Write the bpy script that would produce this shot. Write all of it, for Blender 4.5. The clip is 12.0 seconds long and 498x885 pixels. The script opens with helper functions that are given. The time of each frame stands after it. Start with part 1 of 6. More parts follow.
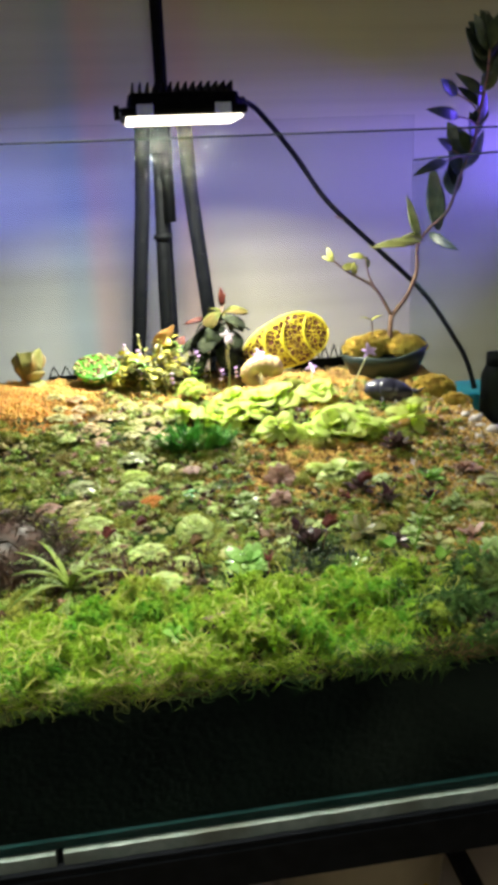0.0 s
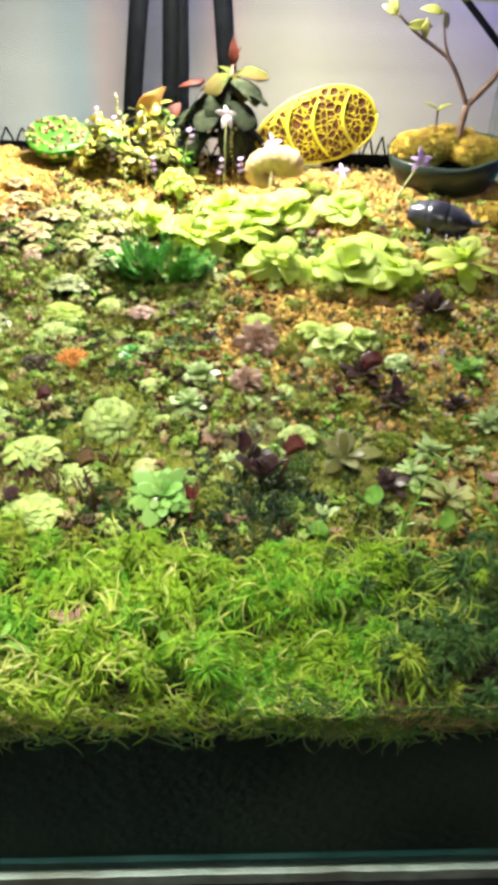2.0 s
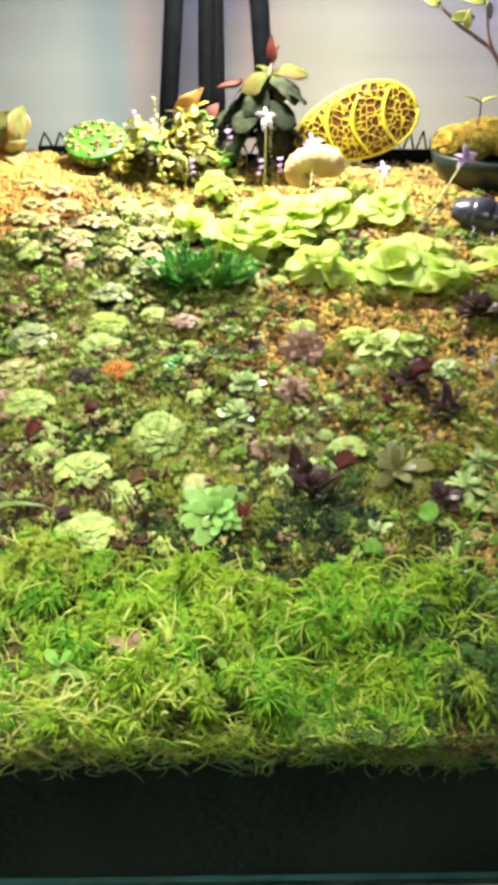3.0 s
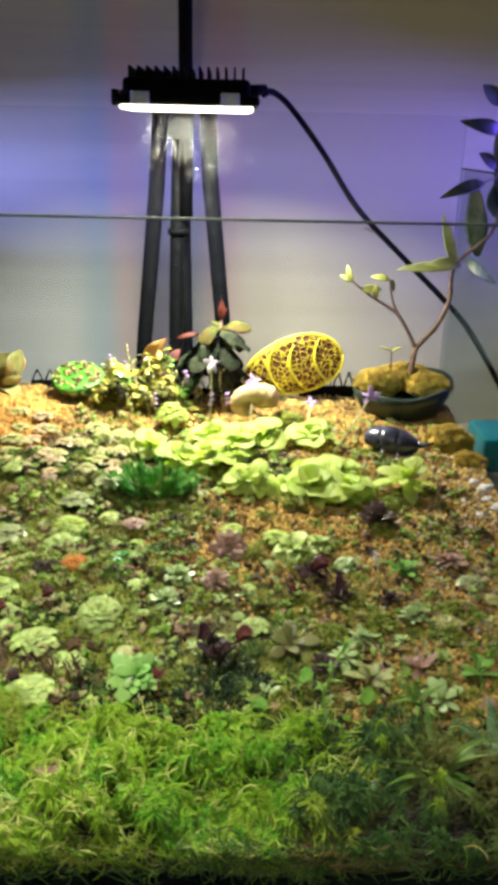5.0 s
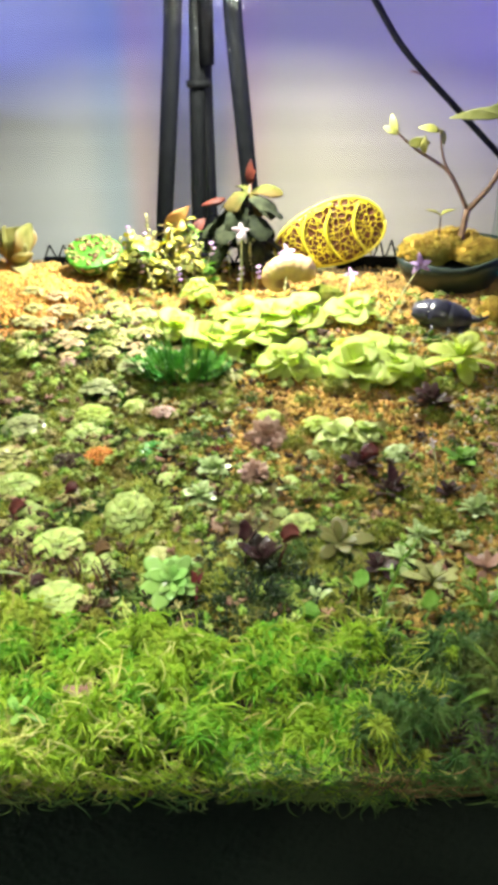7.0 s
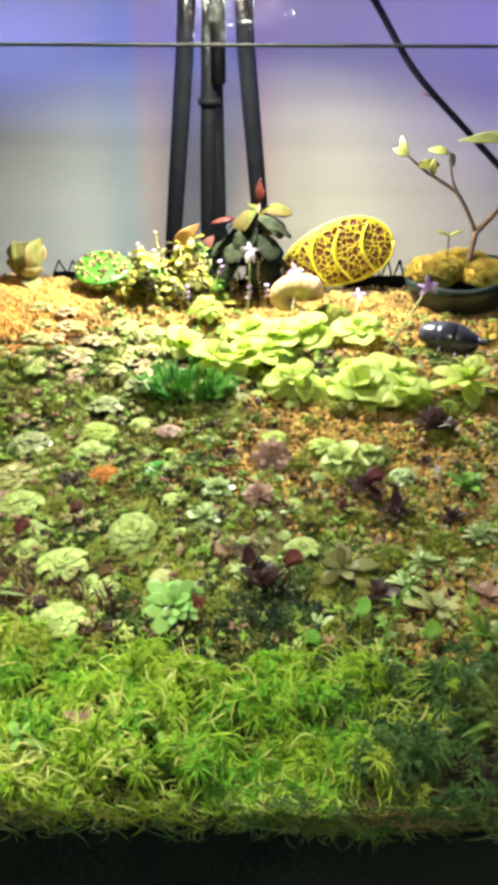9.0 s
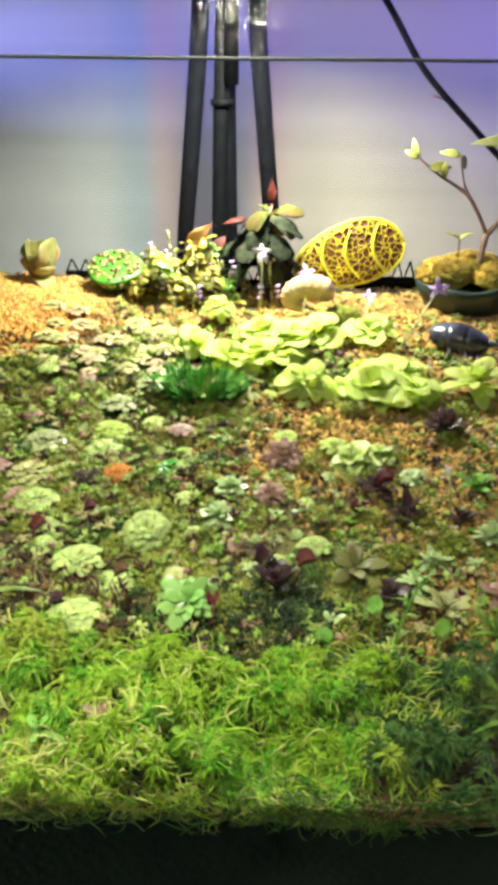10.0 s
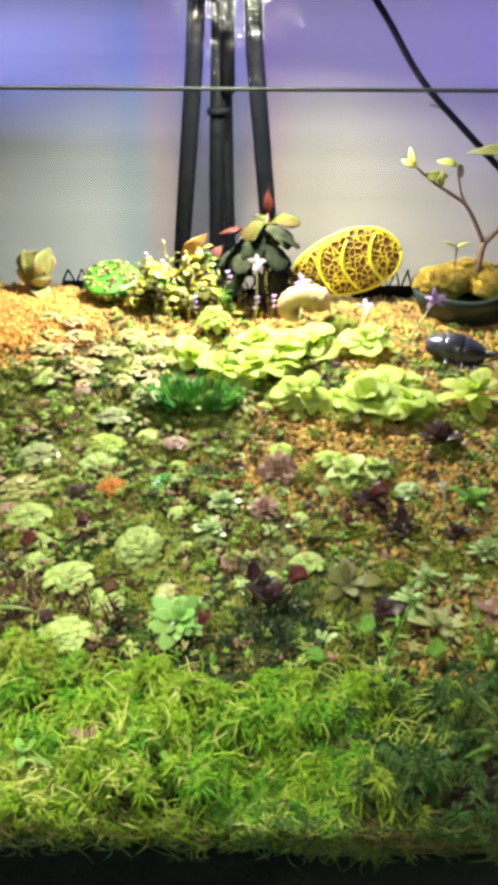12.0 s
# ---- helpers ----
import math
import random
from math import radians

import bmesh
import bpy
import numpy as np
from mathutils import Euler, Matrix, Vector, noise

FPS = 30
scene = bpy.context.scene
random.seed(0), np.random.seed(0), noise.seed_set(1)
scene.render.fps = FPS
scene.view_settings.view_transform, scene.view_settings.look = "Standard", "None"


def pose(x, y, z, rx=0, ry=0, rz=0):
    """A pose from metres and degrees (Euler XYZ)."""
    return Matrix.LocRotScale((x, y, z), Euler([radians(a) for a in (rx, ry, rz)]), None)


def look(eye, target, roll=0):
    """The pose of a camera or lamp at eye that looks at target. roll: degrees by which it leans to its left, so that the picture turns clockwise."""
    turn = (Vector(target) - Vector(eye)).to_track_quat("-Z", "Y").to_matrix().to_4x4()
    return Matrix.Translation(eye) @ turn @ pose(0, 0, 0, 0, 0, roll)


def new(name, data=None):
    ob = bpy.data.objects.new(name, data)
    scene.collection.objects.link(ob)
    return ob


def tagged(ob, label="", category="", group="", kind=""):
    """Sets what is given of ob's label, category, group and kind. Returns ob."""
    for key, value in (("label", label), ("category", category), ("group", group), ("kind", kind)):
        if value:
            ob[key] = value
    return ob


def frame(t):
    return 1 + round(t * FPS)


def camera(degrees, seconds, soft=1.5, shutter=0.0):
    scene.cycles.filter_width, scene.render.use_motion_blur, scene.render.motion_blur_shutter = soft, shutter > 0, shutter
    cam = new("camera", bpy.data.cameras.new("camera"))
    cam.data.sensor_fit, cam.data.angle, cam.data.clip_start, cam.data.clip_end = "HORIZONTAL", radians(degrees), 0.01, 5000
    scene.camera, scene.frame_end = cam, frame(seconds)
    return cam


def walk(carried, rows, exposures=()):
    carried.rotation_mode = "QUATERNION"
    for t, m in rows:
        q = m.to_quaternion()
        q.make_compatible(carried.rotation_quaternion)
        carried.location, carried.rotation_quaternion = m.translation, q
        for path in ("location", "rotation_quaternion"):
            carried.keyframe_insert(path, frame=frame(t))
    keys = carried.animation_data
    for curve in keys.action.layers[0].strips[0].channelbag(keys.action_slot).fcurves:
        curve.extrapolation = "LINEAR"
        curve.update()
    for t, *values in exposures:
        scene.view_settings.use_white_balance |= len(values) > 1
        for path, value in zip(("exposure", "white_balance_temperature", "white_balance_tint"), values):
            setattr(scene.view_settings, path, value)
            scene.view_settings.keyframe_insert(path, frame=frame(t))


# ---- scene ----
cam = camera(34.4, 12.0, soft=5.2)

PATH = [
    (0, (0.083, -0.535, 0.503), (0.351, 1.349, -0.111), -2.5),
    (0.5, (0.105, -0.456, 0.486), (0.417, 1.33, -0.359), -1.0),
    (1, (0.127, -0.35, 0.484), (0.396, 1.393, -0.46), 2.8),
    (1.5, (0.165, -0.277, 0.469), (0.357, 1.406, -0.594), 3.6),
    (2, (0.201, -0.253, 0.488), (0.325, 1.387, -0.649), 3.1),
    (2.5, (0.196, -0.239, 0.49), (0.256, 1.386, -0.674), 1.7),
    (2.7, (0.19, -0.237, 0.495), (0.237, 1.386, -0.671), 1.0),
    (4.3, (0.189, -0.266, 0.537), (0.225, 1.458, -0.475), 0.2),
    (4.5, (0.21, -0.318, 0.561), (0.261, 1.488, -0.297), 0.2),
    (5, (0.253, -0.38, 0.567), (0.298, 1.488, -0.145), 1.3),
    (5.5, (0.219, -0.421, 0.564), (0.263, 1.45, -0.141), 0.5),
    (6, (0.222, -0.401, 0.541), (0.287, 1.412, -0.301), -0.6),
    (6.5, (0.243, -0.341, 0.528), (0.288, 1.427, -0.404), -1.1),
    (7, (0.239, -0.302, 0.531), (0.228, 1.445, -0.443), -0.5),
    (7.2, (0.235, -0.304, 0.537), (0.21, 1.44, -0.441), -0.2),
    (9, (0.24, -0.297, 0.543), (0.214, 1.459, -0.413), 0.2),
    (9.5, (0.239, -0.298, 0.544), (0.21, 1.456, -0.416), 0.2),
    (10, (0.233, -0.304, 0.548), (0.195, 1.45, -0.412), 0.5),
    (10.5, (0.233, -0.302, 0.549), (0.186, 1.455, -0.405), 0.4),
    (11, (0.237, -0.3, 0.549), (0.195, 1.463, -0.394), 0.4),
    (11.5, (0.241, -0.293, 0.549), (0.193, 1.468, -0.398), 0.2),
    (12, (0.242, -0.294, 0.556), (0.195, 1.462, -0.4), 0.2),
]
walk(cam, [(t, look(eye, target, roll)) for t, eye, target, roll in PATH],
     ((0.0, -0.1), (0.5, 0.1), (1.0, 0.32), (1.5, 0.14), (2.5, 0.2), (4.5, -0.24), (5.0, -0.28), (5.5, -0.22), (6.0, 0.1), (6.5, 0.2), (7.0, 0.12), (9.5, 0.03), (12.0, 0.0)))

# ---- world and light ----
world = bpy.data.worlds.new("room_air")
scene.world = world
world.use_nodes = True
world.node_tree.nodes["Background"].inputs[0].default_value = (0.55, 0.6, 0.75, 1)
world.node_tree.nodes["Background"].inputs[1].default_value = 0.02


def area_lamp(name, m, sx, sy, watts, colour, spread):
    d = bpy.data.lights.new(name, "AREA")
    d.shape, d.size, d.size_y, d.energy, d.color, d.spread = "RECTANGLE", sx, sy, watts, colour, radians(spread)
    ob = new(name, d)
    ob.matrix_world = m
    return ob


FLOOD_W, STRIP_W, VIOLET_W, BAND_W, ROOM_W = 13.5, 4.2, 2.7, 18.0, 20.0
area_lamp("flood_beam", pose(0.19, 0.80, 0.594), 0.15, 0.10, FLOOD_W, (1.0, 0.94, 0.80), 149)
# Added fill from an unseen strip, brightens the moss bank along the front
area_lamp("strip_fill_beam", pose(0.0, -0.02, 1.045), 0.5, 0.09, STRIP_W, (1.0, 0.97, 0.83), 70)
# Added room fill for the foam strip, the floor and the upper wall
area_lamp("room_fill_beam", pose(0.1, -1.6, 1.93), 0.3, 0.3, ROOM_W, (1.0, 0.93, 0.74), 180)
area_lamp("grow_beam", look((1.27, 0.93, 0.53), (0.10, 1.25, 0.50)), 0.16, 0.08, VIOLET_W, (0.15, 0.09, 1.0), 84)
# Two added violet fills, one each side, for the band across the wall
area_lamp("band_beam", look((1.99, 0.72, 0.525), (0.30, 1.25, 0.525)), 0.12, 0.034, BAND_W, (0.15, 0.09, 1.0), 84)
area_lamp("band_beam", look((-1.59, 0.72, 0.49), (0.10, 1.25, 0.49)), 0.12, 0.034, BAND_W, (0.33, 0.34, 1.0), 84)


# ---- materials ----
def nodes_of(mat):
    return mat.node_tree.nodes, mat.node_tree.links


def material(name, a, b, rough=0.6, scale=60.0, metal=0.0, bump=0.0, bscale=None, island=0.0, trans=0.0, sss=0.0, coat=0.0, obj=0.0, c=None, detail=4.0, spec=0.5):
    """Two colours blended by noise, a third in larger stains; fine relief; light passes through leaves by trans."""
    mat = bpy.data.materials.new(name)
    mat.use_nodes = True
    n, l = nodes_of(mat)
    p = n["Principled BSDF"]
    tc = n.new("ShaderNodeTexCoord")
    no = n.new("ShaderNodeTexNoise")
    no.inputs["Scale"].default_value, no.inputs["Detail"].default_value = scale, detail
    l.new(tc.outputs["Object"], no.inputs["Vector"])
    ramp = n.new("ShaderNodeValToRGB")
    ramp.color_ramp.elements[0].position, ramp.color_ramp.elements[1].position = 0.36, 0.64
    ramp.color_ramp.elements[0].color, ramp.color_ramp.elements[1].color = (*a, 1), (*b, 1)
    l.new(no.outputs["Fac"], ramp.inputs["Fac"])
    out = ramp.outputs["Color"]
    if c:
        big = n.new("ShaderNodeTexNoise")
        big.inputs["Scale"].default_value = scale / 7
        l.new(tc.outputs["Object"], big.inputs["Vector"])
        r2 = n.new("ShaderNodeValToRGB")
        r2.color_ramp.elements[0].position, r2.color_ramp.elements[1].position = 0.48, 0.66
        l.new(big.outputs["Fac"], r2.inputs["Fac"])
        mx = n.new("ShaderNodeMixRGB")
        mx.inputs["Color2"].default_value = (*c, 1)
        l.new(r2.outputs["Color"], mx.inputs["Fac"])
        l.new(out, mx.inputs["Color1"])
        out = mx.outputs["Color"]
    if island or obj:
        hsv = n.new("ShaderNodeHueSaturation")
        src = n.new("ShaderNodeNewGeometry").outputs["Random Per Island"] if island else n.new("ShaderNodeObjectInfo").outputs["Random"]
        k = island or obj
        mr = n.new("ShaderNodeMapRange")
        mr.inputs["To Min"].default_value, mr.inputs["To Max"].default_value = 1 - k, 1 + k
        l.new(src, mr.inputs["Value"])
        l.new(mr.outputs[0], hsv.inputs["Value"])
        mh = n.new("ShaderNodeMapRange")
        mh.inputs["To Min"].default_value, mh.inputs["To Max"].default_value = 0.5 - 0.07 * k, 0.5 + 0.05 * k
        wn = n.new("ShaderNodeTexWhiteNoise")
        wn.noise_dimensions = "1D"
        l.new(src, wn.inputs["W"])
        l.new(wn.outputs["Value"], mh.inputs["Value"])
        l.new(mh.outputs[0], hsv.inputs["Hue"])
        l.new(out, hsv.inputs["Color"])
        out = hsv.outputs["Color"]
    l.new(out, p.inputs["Base Color"])
    p.inputs["Roughness"].default_value, p.inputs["Metallic"].default_value = rough, metal
    p.inputs["Coat Weight"].default_value, p.inputs["Specular IOR Level"].default_value = coat, spec
    if bump:
        nb = n.new("ShaderNodeTexNoise")
        nb.inputs["Scale"].default_value, nb.inputs["Detail"].default_value = bscale or scale * 4, 5
        l.new(tc.outputs["Object"], nb.inputs["Vector"])
        bp = n.new("ShaderNodeBump")
        bp.inputs["Strength"].default_value, bp.inputs["Distance"].default_value = bump, 0.002
        l.new(nb.outputs["Fac"], bp.inputs["Height"])
        l.new(bp.outputs["Normal"], p.inputs["Normal"])
    if trans:
        tr = n.new("ShaderNodeBsdfTranslucent")
        l.new(out, tr.inputs["Color"])
        ms = n.new("ShaderNodeMixShader")
        ms.inputs["Fac"].default_value = trans
        l.new(p.outputs[0], ms.inputs[1])
        l.new(tr.outputs[0], ms.inputs[2])
        l.new(ms.outputs[0], n["Material Output"].inputs["Surface"])
    return mat


def glass_material(name, tint, gloss=1.0, rough=0.0):
    mat = bpy.data.materials.new(name)
    mat.use_nodes = True
    n, l = nodes_of(mat)
    tr, gl, fr, ms = n.new("ShaderNodeBsdfTransparent"), n.new("ShaderNodeBsdfGlossy"), n.new("ShaderNodeLayerWeight"), n.new("ShaderNodeMixShader")
    tr.inputs["Color"].default_value = (*tint, 1)
    gl.inputs["Roughness"].default_value = rough
    gl.inputs["Color"].default_value = (gloss * 0.6, gloss, gloss * 1.05, 1)
    pw, ma = n.new("ShaderNodeMath"), n.new("ShaderNodeMath")
    pw.operation, pw.inputs[1].default_value = "POWER", 5.0
    ma.operation, ma.inputs[1].default_value, ma.inputs[2].default_value = "MULTIPLY_ADD", 0.96, 0.04
    l.new(fr.outputs["Facing"], pw.inputs[0])
    l.new(pw.outputs[0], ma.inputs[0])
    l.new(ma.outputs[0], ms.inputs["Fac"])
    l.new(tr.outputs[0], ms.inputs[1])
    l.new(gl.outputs[0], ms.inputs[2])
    l.new(ms.outputs[0], n["Material Output"].inputs["Surface"])
    return mat


def glow_material(name, colour, strength):
    mat = bpy.data.materials.new(name)
    mat.use_nodes = True
    p = mat.node_tree.nodes["Principled BSDF"]
    p.inputs["Base Color"].default_value = (0.8, 0.8, 0.75, 1)
    p.inputs["Emission Color"].default_value, p.inputs["Emission Strength"].default_value = (*colour, 1), strength
    return mat


SPHAGNUM = material("sphagnum", (0.29, 0.50, 0.02), (0.51, 0.71, 0.07), 0.55, 70, island=0.25, trans=0.5, c=(0.50, 0.60, 0.08), detail=2)
# Sphagnum with the shade of the right corner and low fringe in its colour
SPHAGNUM_DARK = material("shaded_sphagnum", (0.04, 0.12, 0.022), (0.13, 0.25, 0.05), 0.55, 55, island=0.3, trans=0.35, c=(0.26, 0.26, 0.06))
OLIVE = material("olive_leaf", (0.36, 0.42, 0.12), (0.52, 0.54, 0.22), 0.42, 80, trans=0.3, obj=0.2, c=(0.58, 0.54, 0.28))
SPH_PALE = material("pale_sphagnum_strand", (0.52, 0.58, 0.10), (0.72, 0.70, 0.26), 0.7, 60, island=0.3, trans=0.35, c=(0.55, 0.42, 0.16))
MOSS = material("cushion_moss", (0.15, 0.20, 0.015), (0.40, 0.44, 0.06), 0.5, 110, island=0.3, trans=0.25, c=(0.24, 0.20, 0.035))
MOSS_DARK = material("dark_moss", (0.04, 0.11, 0.016), (0.15, 0.24, 0.03), 0.45, 30, island=0.4, trans=0.25)
MOSS_GOLD = material("golden_moss", (0.30, 0.20, 0.025), (0.50, 0.36, 0.05), 0.85, 60, island=0.35, trans=0.15, c=(0.24, 0.22, 0.03))
SOIL = material("peat", (0.028, 0.019, 0.008), (0.10, 0.068, 0.026), 0.9, 90, bump=0.8, bscale=400, c=(0.12, 0.11, 0.025))
# Black peat below the moss, its lack of light put into the colour
PEAT_BLOCK = material("unlit_wet_peat", (0.0008, 0.0018, 0.0018), (0.004, 0.007, 0.006), 0.85, 22, spec=0.04, bump=0.8, bscale=160, c=(0.026, 0.036, 0.030))
GRAVEL = material("akadama", (0.42, 0.26, 0.06), (0.58, 0.40, 0.11), 0.9, 200, bump=0.3, island=0.4, c=(0.28, 0.17, 0.05))
GRAVEL_ORANGE = material("orange_gravel", (0.5, 0.24, 0.04), (0.62, 0.36, 0.09), 0.9, 200, bump=0.3, island=0.35)
GRAVEL_GREY = material("grey_gravel", (0.30, 0.24, 0.17), (0.45, 0.36, 0.26), 0.9, 200, bump=0.3, island=0.4)
PING = material("butterwort_green", (0.50, 0.64, 0.17), (0.61, 0.73, 0.26), 0.34, 9, trans=0.45, obj=0.2, bump=0.25, bscale=30, c=(0.62, 0.68, 0.28))
PING_YELLOW = material("butterwort_yellow", (0.74, 0.84, 0.26), (0.86, 0.91, 0.42), 0.42, 60, trans=0.68, obj=0.1, bump=0.3, bscale=40, c=(0.68, 0.82, 0.22))
BACK_LEAF = material("bronze_yellow_leaf", (0.40, 0.44, 0.04), (0.56, 0.52, 0.08), 0.45, 60, trans=0.45, obj=0.25, c=(0.50, 0.24, 0.12))
PING_PALE = material("butterwort_pale", (0.48, 0.54, 0.16), (0.59, 0.60, 0.24), 0.4, 110, trans=0.35, obj=0.2, c=(0.58, 0.40, 0.24))
PING_BLUSH = material("butterwort_blush", (0.58, 0.50, 0.24), (0.70, 0.60, 0.34), 0.4, 110, trans=0.35, obj=0.2, c=(0.62, 0.36, 0.26))
PING_PINK = material("butterwort_pink", (0.36, 0.20, 0.155), (0.50, 0.31, 0.25), 0.45, 110, trans=0.2, obj=0.18, c=(0.34, 0.20, 0.14))
PING_GREY = material("butterwort_grey", (0.36, 0.48, 0.16), (0.50, 0.58, 0.27), 0.3, 110, trans=0.3, obj=0.15, c=(0.38, 0.25, 0.22))
SILVER = material("silver_leaf", (0.40, 0.55, 0.21), (0.56, 0.66, 0.33), 0.35, 100, trans=0.3, obj=0.15, coat=0.12)
FRESH = material("fresh_leaf", (0.19, 0.4, 0.06), (0.32, 0.55, 0.13), 0.25, 70, trans=0.3, obj=0.2, coat=0.3)
MINT = material("mint_leaf", (0.26, 0.50, 0.11), (0.42, 0.66, 0.22), 0.25, 70, trans=0.35, obj=0.2)
DEEP = material("deep_green_leaf", (0.03, 0.20, 0.015), (0.11, 0.40, 0.04), 0.35, 80, trans=0.2, obj=0.3)
PURPLE = material("purple_leaf", (0.028, 0.011, 0.014), (0.08, 0.025, 0.035), 0.35, 90, trans=0.1, obj=0.3, c=(0.05, 0.05, 0.03))
RED_TRAP = material("red_trap", (0.1, 0.02, 0.02), (0.24, 0.045, 0.045), 0.35, 90, trans=0.2, obj=0.3)
BROWN_LEAF = material("brown_leaf", (0.10, 0.05, 0.02), (0.22, 0.11, 0.04), 0.6, 90, trans=0.1, obj=0.3, island=0)
RUST = material("rusty_moss", (0.55, 0.20, 0.03), (0.68, 0.32, 0.08), 0.8, 90, island=0.3)
BICOLOUR = material("bronze_edged_leaf", (0.14, 0.25, 0.06), (0.26, 0.13, 0.07), 0.4, 70, trans=0.25, obj=0.2)
FUZZY = material("fuzzy_dark_leaf", (0.010, 0.014, 0.008), (0.034, 0.042, 0.022), 0.85, 80, spec=0.1, bump=0.6, trans=0.08, obj=0.3)
FUZZY_LIGHT = material("fuzzy_green_leaf", (0.045, 0.06, 0.008), (0.10, 0.105, 0.018), 0.75, 80, spec=0.15, bump=0.3, trans=0.25, obj=0.2, c=(0.11, 0.05, 0.02))
RED_LEAF = material("young_red_leaf", (0.035, 0.004, 0.0025), (0.085, 0.014, 0.007), 0.6, 80, trans=0.2, spec=0.2)
# Unlit top leaves and lamp-lit young ones: the light is in their colours
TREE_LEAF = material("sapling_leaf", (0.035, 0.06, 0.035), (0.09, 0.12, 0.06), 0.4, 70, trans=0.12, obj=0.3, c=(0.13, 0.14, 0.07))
TREE_LEAF_LIT = material("lit_young_sapling_leaf", (0.32, 0.34, 0.07), (0.44, 0.42, 0.12), 0.5, 70, trans=0.3)
BARK = material("bark", (0.12, 0.07, 0.045), (0.26, 0.15, 0.10), 0.8, 120, bump=0.6, bscale=300)
STEM = material("pale_stem", (0.38, 0.40, 0.16), (0.50, 0.46, 0.24), 0.5, 80, trans=0.1)
PETAL = material("lilac_petal", (0.62, 0.42, 0.80), (0.75, 0.58, 0.88), 0.5, 200, trans=0.35, obj=0.1)
PETAL_WHITE = material("white_petal", (0.80, 0.66, 0.80), (0.88, 0.80, 0.86), 0.5, 200, trans=0.3)
POT_GLAZE = material("dark_glazed_clay", (0.006, 0.013, 0.012), (0.018, 0.032, 0.028), 0.4, 40, bump=0.2, coat=0.15, c=(0.03, 0.045, 0.04))
# Black shell; bluish and silver highlights are painted in as paler patches
BLACK_GLOSS = material("black_with_painted_glints", (0.018, 0.018, 0.032), (0.07, 0.07, 0.11), 0.28, 40, coat=0.3, c=(0.14, 0.13, 0.15))
TAN = material("tan_shell", (0.50, 0.33, 0.16), (0.62, 0.46, 0.26), 0.3, 50, trans=0.1, c=(0.45, 0.28, 0.12))
ROCK = material("pale_stone", (0.40, 0.36, 0.36), (0.60, 0.55, 0.54), 0.85, 120, bump=0.5, island=0.2)
BLACK_METAL = material("black_powder_coat", (0.003, 0.0034, 0.0042), (0.007, 0.0076, 0.009), 0.6, 150, bump=0.1, spec=0.05)
CABLE = material("rubber_cable", (0.006, 0.006, 0.008), (0.012, 0.012, 0.014), 0.6, 80, spec=0.05)
# Clear clips; their blue is the violet reflection put into the colour
CLIP = material("violet_glare_plastic", (0.5, 0.54, 0.86), (0.62, 0.66, 0.92), 0.15, 200, coat=0.5)
FOAM = material("white_foam", (0.21, 0.27, 0.25), (0.29, 0.35, 0.33), 0.85, 90, bump=0.4, spec=0.1, c=(0.16, 0.18, 0.155))
STEEL = material("black_steel", (0.002, 0.003, 0.004), (0.005, 0.006, 0.008), 0.6, 60, bump=0.1, spec=0.06)
WIRE = material("dark_fibre", (0.022, 0.014, 0.010), (0.09, 0.05, 0.03), 0.5, 60, island=0.5)
WHITE_PLASTIC = material("ivory_plastic", (0.58, 0.52, 0.38), (0.66, 0.60, 0.45), 0.5, 20, c=(0.38, 0.32, 0.20))
HAZARD = material("yellow_label", (0.62, 0.45, 0.02), (0.70, 0.52, 0.04), 0.5, 50)
INK = material("black_ink", (0.01, 0.01, 0.01), (0.02, 0.02, 0.02), 0.6, 50)
FLOOR = material("floor_tile", (0.32, 0.27, 0.20), (0.40, 0.34, 0.26), 0.7, 8, bump=0.1, c=(0.20, 0.165, 0.12))
DARK_WALL = material("unseen_room_paint", (0.035, 0.035, 0.038), (0.05, 0.05, 0.052), 0.85, 5, bump=0.1)
TEAL = material("teal_plastic", (0.01, 0.22, 0.28), (0.02, 0.30, 0.36), 0.4, 40)
GLASS = glass_material("tank_glass", (0.94, 0.97, 0.96), 0.16)
GLASS_BACK = glass_material("back_glass", (0.995, 0.997, 0.997), 0.05)
GLASS_BASE = material("dark_green_glass", (0.006, 0.028, 0.028), (0.012, 0.045, 0.045), 0.2, 50)
GLASS_EDGE = material("glass_edge", (0.035, 0.05, 0.045), (0.07, 0.09, 0.08), 0.25, 50)
DROPLET = material("dried_droplets", (0.2, 0.205, 0.205), (0.34, 0.35, 0.34), 0.9, 300, spec=0.0)
LENS = glow_material("lit_lens", (1.0, 0.93, 0.76), 5.0)
PANEL = glow_material("fill_panel", (1.0, 0.97, 0.88), 3.0)
GROW = glow_material("grow_panel", (0.24, 0.16, 1.0), 6.0)


